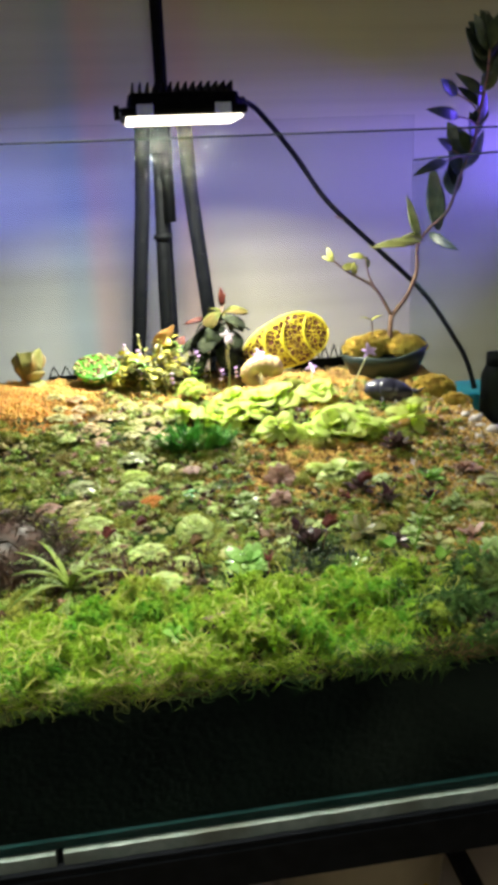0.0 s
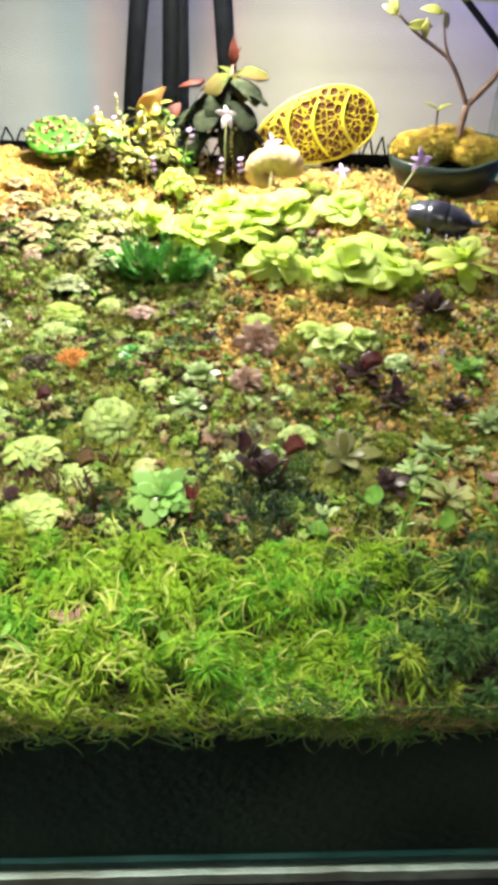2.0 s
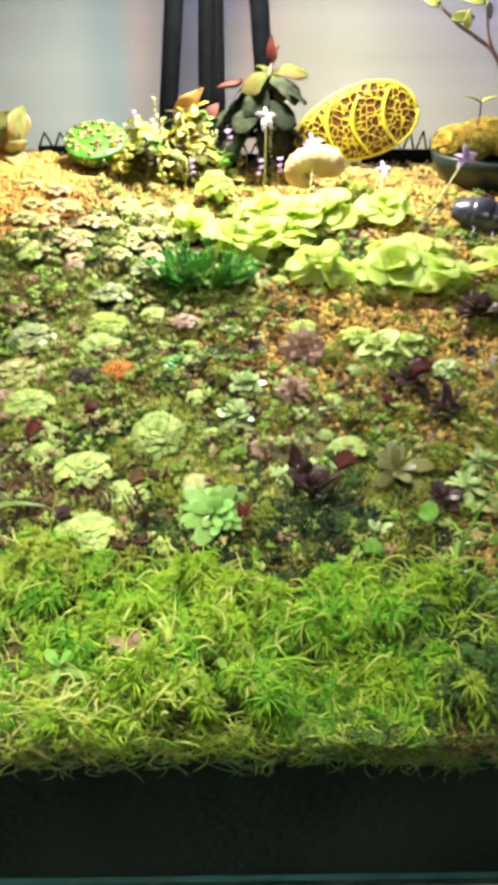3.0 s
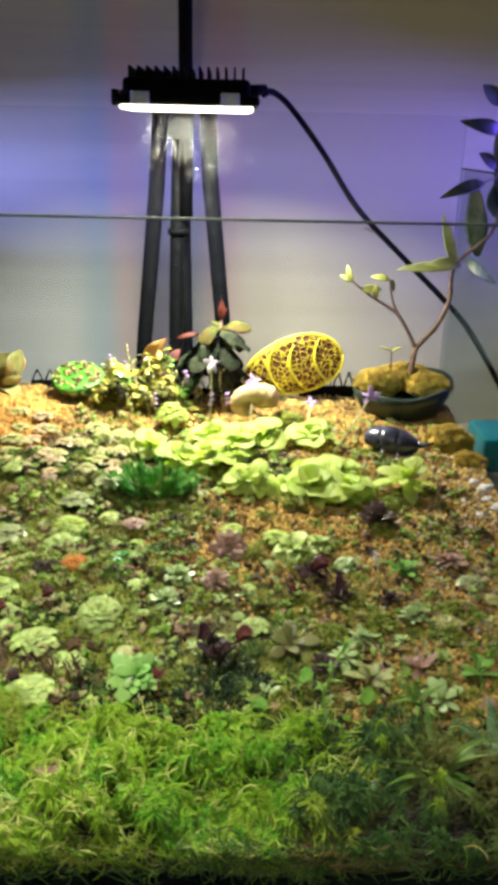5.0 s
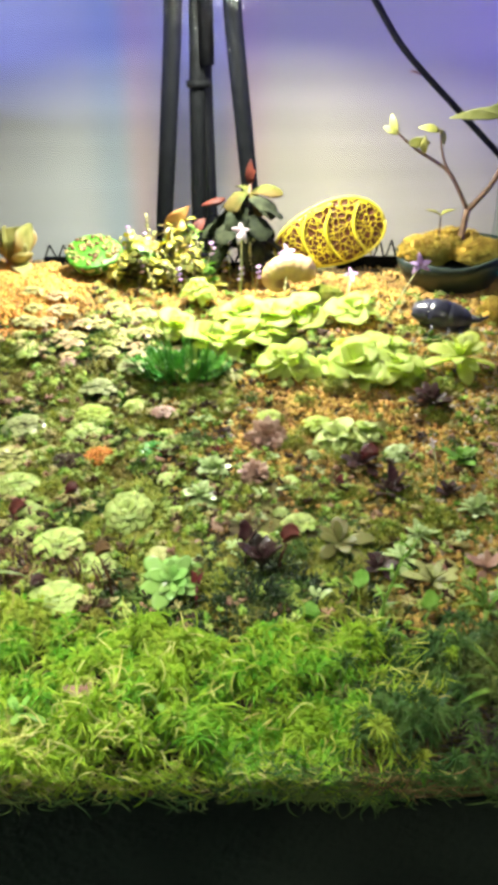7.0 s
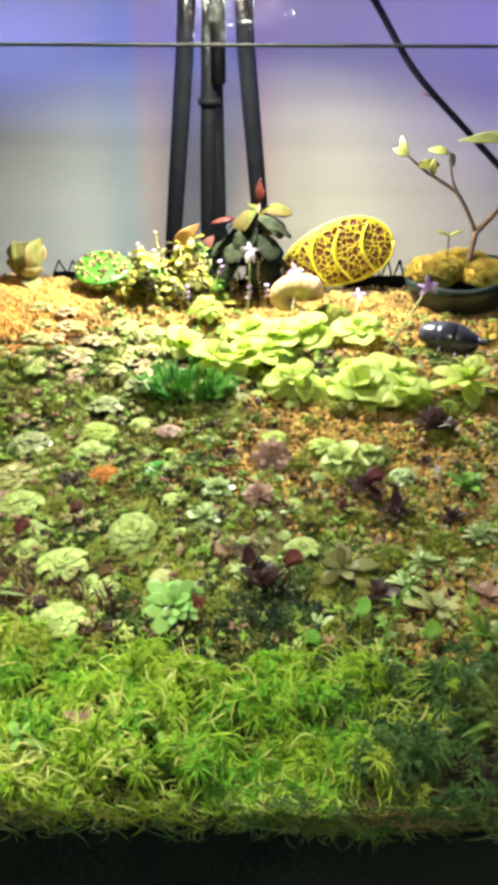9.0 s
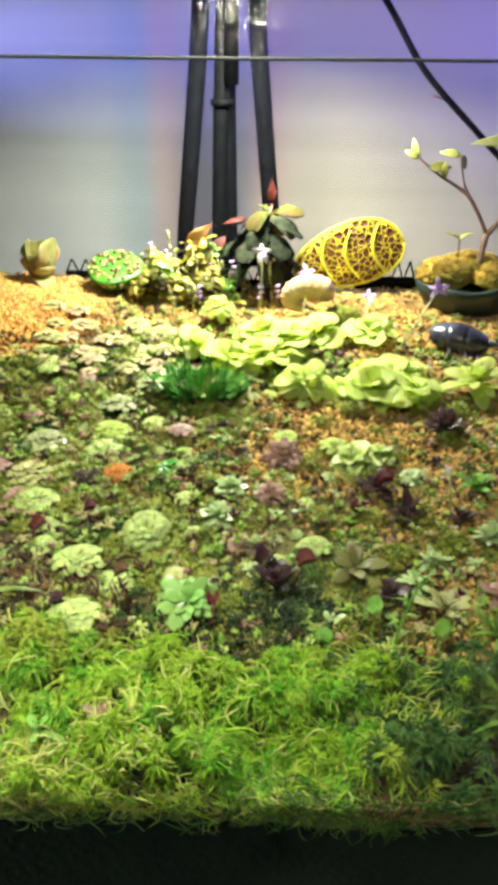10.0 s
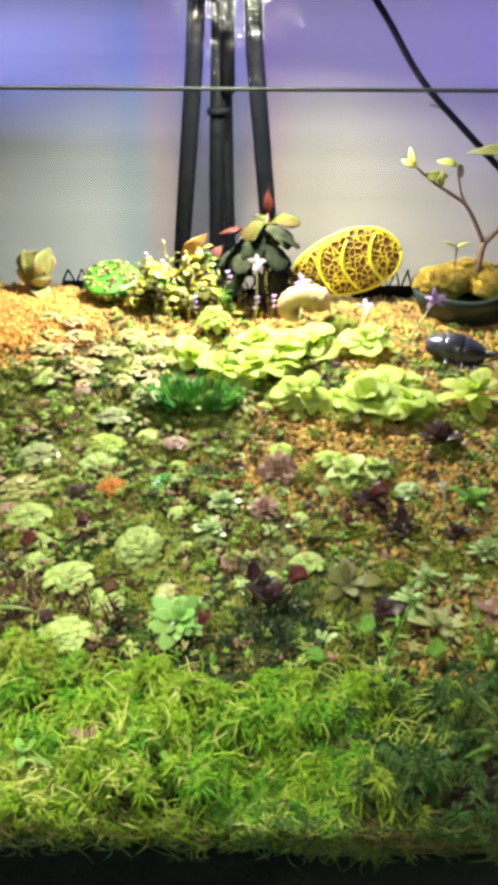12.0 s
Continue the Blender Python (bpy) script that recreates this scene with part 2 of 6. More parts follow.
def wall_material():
    """Matt beige paint with faint horizontal boards; soft coloured reflections are painted in as bands."""
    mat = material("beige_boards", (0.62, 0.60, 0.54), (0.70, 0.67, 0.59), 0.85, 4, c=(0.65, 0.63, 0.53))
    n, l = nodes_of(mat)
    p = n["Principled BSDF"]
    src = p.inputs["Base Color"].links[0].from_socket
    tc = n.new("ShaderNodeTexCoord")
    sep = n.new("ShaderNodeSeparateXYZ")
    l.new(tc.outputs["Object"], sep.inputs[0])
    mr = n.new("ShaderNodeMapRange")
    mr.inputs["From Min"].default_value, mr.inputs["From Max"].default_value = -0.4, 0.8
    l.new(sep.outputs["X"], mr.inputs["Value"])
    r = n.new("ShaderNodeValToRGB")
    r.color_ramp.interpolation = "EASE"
    # Bluish and pink reflections put into the wall colour along x
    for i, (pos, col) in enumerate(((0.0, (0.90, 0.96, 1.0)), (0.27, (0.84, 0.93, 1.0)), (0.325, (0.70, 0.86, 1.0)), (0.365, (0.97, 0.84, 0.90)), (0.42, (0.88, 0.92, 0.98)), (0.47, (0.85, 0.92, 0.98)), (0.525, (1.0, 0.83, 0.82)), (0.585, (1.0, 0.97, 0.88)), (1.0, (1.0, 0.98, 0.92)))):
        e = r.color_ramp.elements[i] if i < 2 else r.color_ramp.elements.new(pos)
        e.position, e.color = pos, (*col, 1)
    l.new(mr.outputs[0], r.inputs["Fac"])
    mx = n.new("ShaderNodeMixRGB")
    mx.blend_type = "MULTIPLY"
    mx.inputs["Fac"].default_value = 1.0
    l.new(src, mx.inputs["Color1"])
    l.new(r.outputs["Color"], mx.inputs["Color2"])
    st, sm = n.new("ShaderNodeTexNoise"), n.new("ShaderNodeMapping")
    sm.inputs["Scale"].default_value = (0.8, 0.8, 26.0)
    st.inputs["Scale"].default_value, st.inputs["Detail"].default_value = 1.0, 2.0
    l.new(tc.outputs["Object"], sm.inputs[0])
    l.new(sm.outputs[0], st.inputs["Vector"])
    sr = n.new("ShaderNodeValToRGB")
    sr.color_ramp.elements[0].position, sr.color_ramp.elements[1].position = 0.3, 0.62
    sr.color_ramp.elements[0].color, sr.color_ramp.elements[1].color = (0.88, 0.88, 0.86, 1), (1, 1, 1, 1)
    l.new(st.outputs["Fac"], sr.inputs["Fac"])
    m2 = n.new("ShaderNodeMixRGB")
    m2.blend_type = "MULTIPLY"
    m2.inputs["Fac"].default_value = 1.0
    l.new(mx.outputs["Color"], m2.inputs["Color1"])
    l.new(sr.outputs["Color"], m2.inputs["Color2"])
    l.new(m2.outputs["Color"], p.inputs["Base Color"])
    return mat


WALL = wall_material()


# ---- mesh kit ----
class Kit:
    def __init__(self):
        self.v, self.f = [], []

    def grid(self, rings, closed=True, caps=True):
        b, k = len(self.v), len(rings[0])
        for r in rings:
            self.v.extend(r)
        for i in range(len(rings) - 1):
            for j in range(k if closed else k - 1):
                j2 = (j + 1) % k
                self.f.append((b + i * k + j, b + i * k + j2, b + (i + 1) * k + j2, b + (i + 1) * k + j))
        if caps and closed:
            self.f.append(tuple(b + j for j in reversed(range(k))))
            self.f.append(tuple(b + (len(rings) - 1) * k + j for j in range(k)))
        return self

    def tube(self, pts, radii, n=6):
        pts = [Vector(p) for p in pts]
        if not hasattr(radii, "__len__"):
            radii = [radii] * len(pts)
        rings, side = [], None
        for i, p in enumerate(pts):
            d = (pts[min(i + 1, len(pts) - 1)] - pts[max(i - 1, 0)]).normalized()
            if side is None:
                side = d.orthogonal().normalized()
            side = (side - d * side.dot(d)).normalized()
            up = d.cross(side)
            rings.append([tuple(p + radii[i] * (math.cos(a) * side + math.sin(a) * up)) for a in (2 * math.pi * k / n for k in range(n))])
        return self.grid(rings)

    def lathe(self, profile, n=24, centre=(0, 0, 0), wob=0.0):
        rings = []
        for r, z in profile:
            rings.append([(centre[0] + r * (1 + wob * math.sin(3 * a + z * 40)) * math.cos(a), centre[1] + r * (1 + wob * math.sin(3 * a + z * 40)) * math.sin(a), centre[2] + z) for a in (2 * math.pi * k / n for k in range(n))])
        return self.grid(rings)

    def box(self, lo, hi, bevel=0.0):
        bm = bmesh.new()
        bmesh.ops.create_cube(bm, size=1.0)
        for v in bm.verts:
            v.co = Vector([lo[i] + (v.co[i] + 0.5) * (hi[i] - lo[i]) for i in range(3)])
        if bevel:
            bmesh.ops.bevel(bm, geom=bm.edges[:], offset=bevel, segments=2, affect="EDGES", profile=0.5)
        return self.add_bm(bm)

    def add_bm(self, bm):
        b = len(self.v)
        bm.verts.index_update()
        self.v.extend(tuple(v.co) for v in bm.verts)
        self.f.extend(tuple(b + v.index for v in f.verts) for f in bm.faces)
        bm.free()
        return self

    def leaf(self, length, width, thick=0.0015, curl=20.0, cup=0.15, shape=0.75, base=0.25, n=7, k=8, wave=0.0, m=None, tip=0.12, full=0.8):
        """A closed fleshy leaf from the origin along +x, that bends down by curl degrees."""
        rings, x, z, last, seed = [], 0.0, 0.0, 0.0, random.random() * 9
        for i in range(n + 1):
            u = 1 - (1 - i / n) ** 1.5
            a = radians(-curl * u)
            if i:
                x, z = x + length * (u - last) * math.cos(a), z + length * (u - last) * math.sin(a)
            last = u
            if full < 0.7:
                q, c = u / 0.62, (u - 0.62) / 0.38
                w = width / 2 * ((base + (1 - base) * q * q * (3 - 2 * q)) if u < 0.62 else max(0.06, math.sqrt(max(0.0, 1 - c * c))))
            else:
                w = width / 2 * max(base * (1 - u) if u < 0.3 else 0, math.sin(math.pi * min(1, u) ** shape) ** full if 0 < u < 1 else 0, tip * (0.6 if i == n else 0))
            t = thick * (0.5 + 0.5 * math.sin(math.pi * (0.1 + 0.85 * u)))
            ring = []
            for j in range(k):
                q = 2 * math.pi * j / k
                s = math.cos(q)
                ring.append((x, w * s, z + t * math.sin(q) + cup * w * s * s + wave * w * math.sin(9 * u + seed + 2 * s) * abs(s)))
            rings.append(ring)
        if m is not None:
            rings = [[tuple(m @ Vector(p)) for p in r] for r in rings]
        return self.grid(rings)

    def blob(self, c, r, seed=0.0, rough=0.25, sub=1, squash=(1, 1, 1)):
        bm = bmesh.new()
        bmesh.ops.create_icosphere(bm, subdivisions=sub, radius=1.0)
        for v in bm.verts:
            d = 1 + rough * noise.noise(v.co * 1.7 + Vector((seed, seed * 0.7, 0)))
            v.co = Vector((c[0] + v.co.x * r * d * squash[0], c[1] + v.co.y * r * d * squash[1], c[2] + v.co.z * r * d * squash[2]))
        return self.add_bm(bm)

    def mesh(self, name, mat, smooth=True):
        me = bpy.data.meshes.new(name)
        me.from_pydata(self.v, [], self.f)
        me.materials.append(mat)
        if smooth:
            me.shade_smooth()
        me.update()
        return me


def part(name, kit, mat, parent=None, label="", smooth=True, m=None):
    """Links a kit (or a ready mesh) as one mesh object under a thing or a part."""
    me = kit.mesh(name, mat, smooth) if isinstance(kit, Kit) else kit
    ob = new(name, me)
    if parent is not None:
        ob.parent = parent
    if m is not None:
        ob.matrix_basis = m
    if label:
        tagged(ob, label)
    return ob


def thing(name, at, label, category, group="", turn=0.0, tilt=(0.0, 0.0)):
    ob = new(name)
    ob.empty_display_size = 0.01
    ob.matrix_basis = pose(*at, tilt[0], tilt[1], 0) @ pose(0, 0, 0, 0, 0, turn)
    return tagged(ob, label, category, group)


def solo(name, kit, mat, label, category, kind="", smooth=True, at=(0, 0, 0), group=""):
    ob = part(name, kit, mat, None, "", smooth, pose(*at))
    return tagged(ob, label, category, group, kind)


# ---- the tank's ground ----
X0, X1, Y1 = -0.45, 0.586, 0.855


def ground(x, y):
    z = float(np.interp(y, [0, 0.1, 0.2, 0.4, 0.5, 0.6, 0.8, 0.9], [0.128, 0.132, 0.136, 0.143, 0.157, 0.170, 0.185, 0.188]))
    z += 0.035 * math.exp(-((x + 0.12) / 0.15) ** 2 - ((y - 0.68) / 0.15) ** 2)
    return z + 0.004 * noise.noise(Vector((x * 14, y * 14, 0))) + 0.006 * noise.noise(Vector((x * 38, y * 38, 3)))


def sph_edge(x):
    return float(np.interp(x, [-0.45, -0.1, -0.02, 0.06, 0.12, 0.17, 0.22, 0.26, 0.32, 0.4, 0.6], [0.05, 0.06, 0.09, 0.145, 0.14, 0.125, 0.085, 0.105, 0.12, 0.11, 0.08])) + 0.012 * noise.noise(Vector((x * 30, 0, 5)))


def build_ground():
    nx, ny = 150, 130
    xs, ys = np.linspace(X0, X1, nx), np.linspace(0.004, Y1, ny)
    kit = Kit()
    kit.v = [(float(x), float(y), ground(x, y) - 0.002 + 0.002 * noise.noise(Vector((x * 120, y * 120, 1)))) for y in ys for x in xs]
    kit.f = [(j * nx + i, j * nx + i + 1, (j + 1) * nx + i + 1, (j + 1) * nx + i) for j in range(ny - 1) for i in range(nx - 1)]
    top = solo("ground", kit, SOIL, "dark crumbly peat bed patched with moss and grit", "soil", "structure")
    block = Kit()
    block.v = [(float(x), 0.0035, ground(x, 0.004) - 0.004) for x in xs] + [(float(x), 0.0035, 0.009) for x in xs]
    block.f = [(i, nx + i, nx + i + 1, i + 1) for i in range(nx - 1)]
    part("soil_front", block, PEAT_BLOCK, top, "wet black peat against the front glass, coloured as unlit")
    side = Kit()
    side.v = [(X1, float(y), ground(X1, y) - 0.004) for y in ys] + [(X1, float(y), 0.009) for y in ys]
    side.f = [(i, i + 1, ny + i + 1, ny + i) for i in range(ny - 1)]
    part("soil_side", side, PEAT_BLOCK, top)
    return top


build_ground()


# ---- tank, stand and room ----
def pane(name, lo, hi, mat, label, edges):
    th = thing(name, (0, 0, 0), label, "tank glass")
    th["kind"] = "structure"
    sheet = part("sheet", Kit().box(lo, hi), mat, th, smooth=False)
    for lo2, hi2 in edges:
        part("edge", Kit().box(lo2, hi2, 0.0003), GLASS_EDGE, th, "polished dark green edge of the glass", smooth=False)
    sheet.visible_shadow = False
    return th


pane("glass_front", (X0, -0.0035, 0.0), (X1 + 0.006, 0.0, 0.5307), GLASS, "clear front pane of the tank with a polished rim", [((X0, -0.0036, 0.5307), (X1 + 0.006, 0.0001, 0.5318))])
pane("glass_right", (X1 + 0.0005, 0.0005, 0.0), (X1 + 0.006, Y1 + 0.01, 0.5275), GLASS, "clear right side pane of the tank", [((X1 + 0.0003, 0.0005, 0.5276), (X1 + 0.0062, Y1 + 0.01, 0.530))])
pane("glass_back", (X0, Y1 + 0.004, 0.0), (X1, Y1 + 0.009, 0.60), GLASS_BACK, "clear back pane speckled with dried water drops", [])
pane("glass_left", (X0 - 0.006, 0.0005, 0.0), (X0 - 0.0005, Y1 + 0.01, 0.5275), GLASS, "clear left side pane of the tank", [])
solo("tank_bottom", Kit().box((X0, 0.0, 0.0005), (X1, Y1, 0.0085)), GLASS_BASE, "dark green glass base plate under the peat", "tank glass", "structure", False)


def foam_strip(x0, x1, name="foam_strip"):
    kit, rings, n = Kit(), [], 40
    for i in range(n + 1):
        x = x0 + (x1 - x0) * i / n
        a, b = 0.0008 * noise.noise(Vector((x * 90, 1, 0))), 0.0012 * noise.noise(Vector((x * 60, 2, 0)))
        rings.append([(x, -0.0032 + b, -0.0135), (x, -0.0036 + b, -0.0015 + a), (x, 0.03, -0.0008), (x, 0.03, -0.0135)])
    return solo(name, kit.grid(rings), FOAM, "dirty white foam strip squeezed under the tank", "foam strip", smooth=False)


foam_strip(-0.44, -0.012)
foam_strip(-0.006, 0.59)


def build_stand():
    th = thing("tank_stand", (0, 0, -0.6), "black painted steel stand under the tank", "stand")
    def bar(name, lo, hi):
        part(name, Kit().box((lo[0], lo[1], lo[2] + 0.6), (hi[0], hi[1], hi[2] + 0.6), 0.002), STEEL, th, smooth=False)
    bar("front_rail", (-0.47, -0.014, -0.054), (0.61, 0.022, -0.014))
    bar("front_lip", (-0.47, -0.0135, -0.0138), (0.61, -0.0115, -0.0082))
    bar("back_rail", (-0.47, 0.835, -0.054), (0.61, 0.871, -0.014))
    for x in (-0.47, 0.574):
        bar("top_side_rail", (x, 0.0225, -0.053), (x + 0.036, 0.8345, -0.0145))
        for y in (-0.014, 0.835):
            bar("leg", (x, y, -0.6), (x + 0.036, y + 0.036, -0.0545))
    for x in (0.178, 0.54):
        bar("lower_rail", (x - 0.013, -0.01, -0.575), (x + 0.013, 0.86, -0.55))


build_stand()


def slab(name, lo, hi, mat, label):
    return solo(name, Kit().box(lo, hi), mat, label, "room", "structure", False)


slab("floor", (-2.0, -2.2, -0.65), (2.4, 1.3, -0.6), FLOOR, "beige floor in dim light under the stand")
slab("wall_back", (-2.0, 1.25, -0.6), (2.4, 1.33, 2.0), WALL, "matt beige wall with faint boards and painted-in coloured reflections")
# Unseen dark shell, added so the front glass has little to reflect
slab("wall_front", (-2.0, -2.28, -0.6), (2.4, -2.2, 2.0), DARK_WALL, "unseen dark wall closing the room in front")
slab("wall_left", (-2.08, -2.2, -0.6), (-2.0, 1.25, 2.0), DARK_WALL, "unseen dark side wall closing the room")
slab("wall_right", (2.4, -2.2, -0.6), (2.48, 1.25, 2.0), DARK_WALL, "unseen dark side wall closing the room")
slab("ceiling", (-2.0, -2.2, 2.0), (2.4, 1.25, 2.08), DARK_WALL, "unseen dark ceiling closing the room")


# Unseen fixture, added as a body for the front fill
def strip_fixture():
    th = thing("strip_fill", (0.0, -0.02, 1.06), "unseen strip light added to brighten the front of the tank", "lamp")
    part("housing", Kit().box((-0.27, -0.06, 0.0), (0.27, 0.06, 0.05), 0.008), WHITE_PLASTIC, th, smooth=False)
    part("diffuser", Kit().box((-0.25, -0.048, -0.01), (0.25, 0.048, -0.0005), 0.002), PANEL, th, smooth=False)
    for x in (-0.22, 0.22):
        part("cord", Kit().tube([(x, 0, 0.045), (x, 0, 0.94)], 0.002, 6), CABLE, th)


def grow_fixture():
    th = thing("grow_light", (1.29, 0.925, 0.56), "violet glowing grow light outside the tank", "lamp")
    part("housing", Kit().box((0.0, -0.1, -0.1), (0.08, 0.1, 0.14), 0.01), BLACK_METAL, th, smooth=False)
    part("lens", Kit().box((-0.008, -0.08, -0.07), (-0.001, 0.08, 0.01), 0.002), GROW, th, smooth=False)
    # Unseen plate, added to cut the violet off the upper wall
    part("beam_hood", Kit().box((-0.26, -0.13, 0.022), (-0.001, 0.13, 0.028), 0.002), BLACK_METAL, th, smooth=False)
    part("pole", Kit().tube([(0.05, 0, -1.16), (0.05, 0, -0.1)], 0.012, 10), BLACK_METAL, th)


def band_fill_bar(x, z, turn):
    """An unseen violet bar, added with two long flaps that let out a flat fan of light."""
    th = thing("band_fill_bar", (x, 0.72, z), "unseen violet bar added to light a band on the wall", "lamp", "grow bars", turn)
    part("housing", Kit().box((0.004, -0.09, -0.03), (0.06, 0.09, 0.03), 0.006), BLACK_METAL, th, smooth=False)
    part("lens", Kit().box((-0.004, -0.07, -0.018), (0.003, 0.07, 0.018), 0.001), GROW, th, smooth=False)
    for z in (-0.0205, 0.0185):
        part("beam_flap", Kit().box((-0.30, -0.20, z), (-0.004, 0.20, z + 0.002)), BLACK_METAL, th, smooth=False)
    part("pole", Kit().tube([(0.04, 0, -0.6 - z), (0.04, 0, -0.03)], 0.012, 10), BLACK_METAL, th)


# Unseen ceiling fixture, added as a body for the room fill
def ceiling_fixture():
    th = thing("ceiling_fill", (0.1, -1.6, 1.95), "unseen round ceiling light added to fill the room", "lamp")
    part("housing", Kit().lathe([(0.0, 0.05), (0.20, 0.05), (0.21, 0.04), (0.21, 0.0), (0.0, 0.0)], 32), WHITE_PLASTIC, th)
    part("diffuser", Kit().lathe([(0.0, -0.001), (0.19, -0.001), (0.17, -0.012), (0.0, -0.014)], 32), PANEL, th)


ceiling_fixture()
strip_fixture()
grow_fixture()
band_fill_bar(2.0, 0.525, -17)
band_fill_bar(-1.6, 0.49, 197)


def bucket():
    th = thing("bucket", (0.36, 0.42, -0.6), "ivory plastic bucket with a yellow hazard diamond", "bucket")
    part("body", Kit().lathe([(0.0, 0.0), (0.112, 0.0), (0.118, 0.006), (0.135, 0.24), (0.142, 0.245), (0.142, 0.255), (0.132, 0.255), (0.115, 0.01), (0.0, 0.008)], 40), WHITE_PLASTIC, th)
    lab = Kit()
    rings = []
    for i in range(9):
        a = radians(-62 + (i - 4) * 4.4)
        h = 0.048 * (1 - abs(i - 4) / 4) + 0.0004
        r = 0.1285
        rings.append([(r * math.cos(a), r * math.sin(a), 0.115 - h), (r * math.cos(a), r * math.sin(a), 0.115 + h)])
    b = part("hazard_label", lab.grid(rings, closed=False), HAZARD, th, "yellow diamond warning label")
    a = radians(-62)
    part("label_mark", Kit().tube([(0.131 * math.cos(a + q * 0.09), 0.131 * math.sin(a + q * 0.09), 0.125 + 0.014 * s) for q, s in ((-1, 0), (-0.6, 0.8), (0, 1), (0.6, 0.8), (1, 0), (0.6, -0.8), (0, -1), (-0.6, -0.8), (-1, 0))], 0.0014, 4), INK, b)
    part("label_mark", Kit().box((0.131 * math.cos(a) - 0.012, 0.131 * math.sin(a) - 0.004, 0.093), (0.131 * math.cos(a) + 0.012, 0.131 * math.sin(a) + 0.002, 0.096)), INK, b)


bucket()


# ---- floodlight on its stand ----
def floodlight():
    th = thing("floodlight", (0.19, 0.80, 0.608), "black finned floodlight shining down on the plants", "lamp")
    part("housing", Kit().box((-0.082, -0.062, -0.004), (0.082, 0.062, 0.026), 0.006), BLACK_METAL, th, smooth=False)
    part("rim", Kit().box((-0.094, -0.070, -0.006), (0.094, 0.070, 0.006), 0.004), BLACK_METAL, th, smooth=False)
    fin = Kit().box((-0.0014, -0.056, 0.024), (0.0014, 0.056, 0.040), 0.0008).mesh("fin", BLACK_METAL, False)
    for i in range(14):
        part("fin", fin, BLACK_METAL, th, m=pose(-0.073 + 0.0112 * i, 0, 0))
    part("lens", Kit().box((-0.086, -0.064, -0.0115), (0.086, 0.064, -0.0065), 0.002), LENS, th, "glowing frosted glass lens", smooth=False)
    for x in (-0.070, 0.044):
        clip = part("clip", Kit().box((x, -0.0745, -0.006), (x + 0.024, -0.0702, 0.009), 0.001), CLIP, th, "clear plastic clip", smooth=False)
        for i in range(4):
            part("rib", Kit().box((x + 0.003 + 0.0055 * i, -0.0752, -0.005), (x + 0.0045 + 0.0055 * i, -0.0746, 0.008)), CLIP, clip, smooth=False)
    part("bracket", Kit().box((-0.103, -0.012, -0.006), (-0.0945, 0.012, 0.014), 0.001), BLACK_METAL, th, smooth=False)
    part("bracket", Kit().box((-0.102, 0.072, 0.012), (0.098, 0.094, 0.017), 0.001), BLACK_METAL, th, smooth=False)
    part("cable_gland", Kit().tube([(0.080, 0.03, 0.018), (0.104, 0.045, 0.020)], 0.007, 12), BLACK_METAL, th)


floodlight()


def light_stand():
    th = thing("light_stand", (0.1735, 1.005, -0.6), "black three-legged light stand behind the tank", "light stand")
    z = 0.6
    part("pole", Kit().tube([(0.0, 0, 0.44 + z), (0.002, 0, 1.4 + z)], 0.0113, 14), BLACK_METAL, th)
    part("centre_tube", Kit().tube([(-0.009, 0.01, 0.605 + z), (-0.017, 0.01, 0.37 + z), (-0.0215, 0.012, 0.18 + z), (-0.026, 0.012, 0.03 + z)], 0.0124, 14), BLACK_METAL, th)
    part("collar", Kit().tube([(-0.009, 0.006, 0.56 + z), (-0.009, 0.006, 0.62 + z)], 0.0215, 18), BLACK_METAL, th)
    part("ring", Kit().tube([(-0.014, 0.01, 0.41 + z), (-0.0143, 0.01, 0.419 + z)], 0.0178, 18), BLACK_METAL, th)
    part("leg", Kit().tube([(-0.039, -0.012, 0.605 + z), (-0.0485, -0.008, 0.475 + z), (-0.0755, 0.0, 0.216 + z), (-0.13, 0.02, 0.006)], 0.0135, 14), BLACK_METAL, th)
    part("leg", Kit().tube([(0.0355, -0.006, 0.615 + z), (0.040, -0.006, 0.497 + z), (0.0595, -0.004, 0.292 + z), (0.14, 0.02, 0.006)], 0.0135, 14), BLACK_METAL, th)
    part("leg", Kit().tube([(-0.01, 0.03, 0.58 + z), (0.0, 0.20, 0.006)], 0.0135, 14), BLACK_METAL, th)
    part("arm", Kit().box((-0.018, -0.112, 0.612 + z), (0.018, 0.012, 0.628 + z), 0.002), BLACK_METAL, th, smooth=False)


light_stand()


def cable():
    pts = [(0.292, 0.84, 0.621), (0.305, 0.865, 0.626), (0.332, 0.885, 0.608), (0.384, 0.887, 0.546), (0.440, 0.887, 0.468), (0.518, 0.886, 0.394), (0.588, 0.885, 0.330), (0.630, 0.885, 0.286), (0.676, 0.885, 0.220), (0.713, 0.885, 0.153), (0.735, 0.885, 0.05), (0.75, 0.89, -0.2), (0.77, 0.90, -0.594)]
    out = []
    for i in range(len(pts) - 1):
        a, b, c, d = (Vector(pts[max(0, min(len(pts) - 1, k))]) for k in (i - 1, i, i + 1, i + 2))
        for s in range(5):
            t = s / 5
            out.append(0.5 * ((2 * b) + (c - a) * t + (2 * a - 5 * b + 4 * c - d) * t * t + (3 * b - a - 3 * c + d) * t ** 3))
    solo("power_cable", Kit().tube(out + [Vector(pts[-1])], 0.0046, 10), CABLE, "black rubber power cable sagging from the floodlight", "cable")


cable()


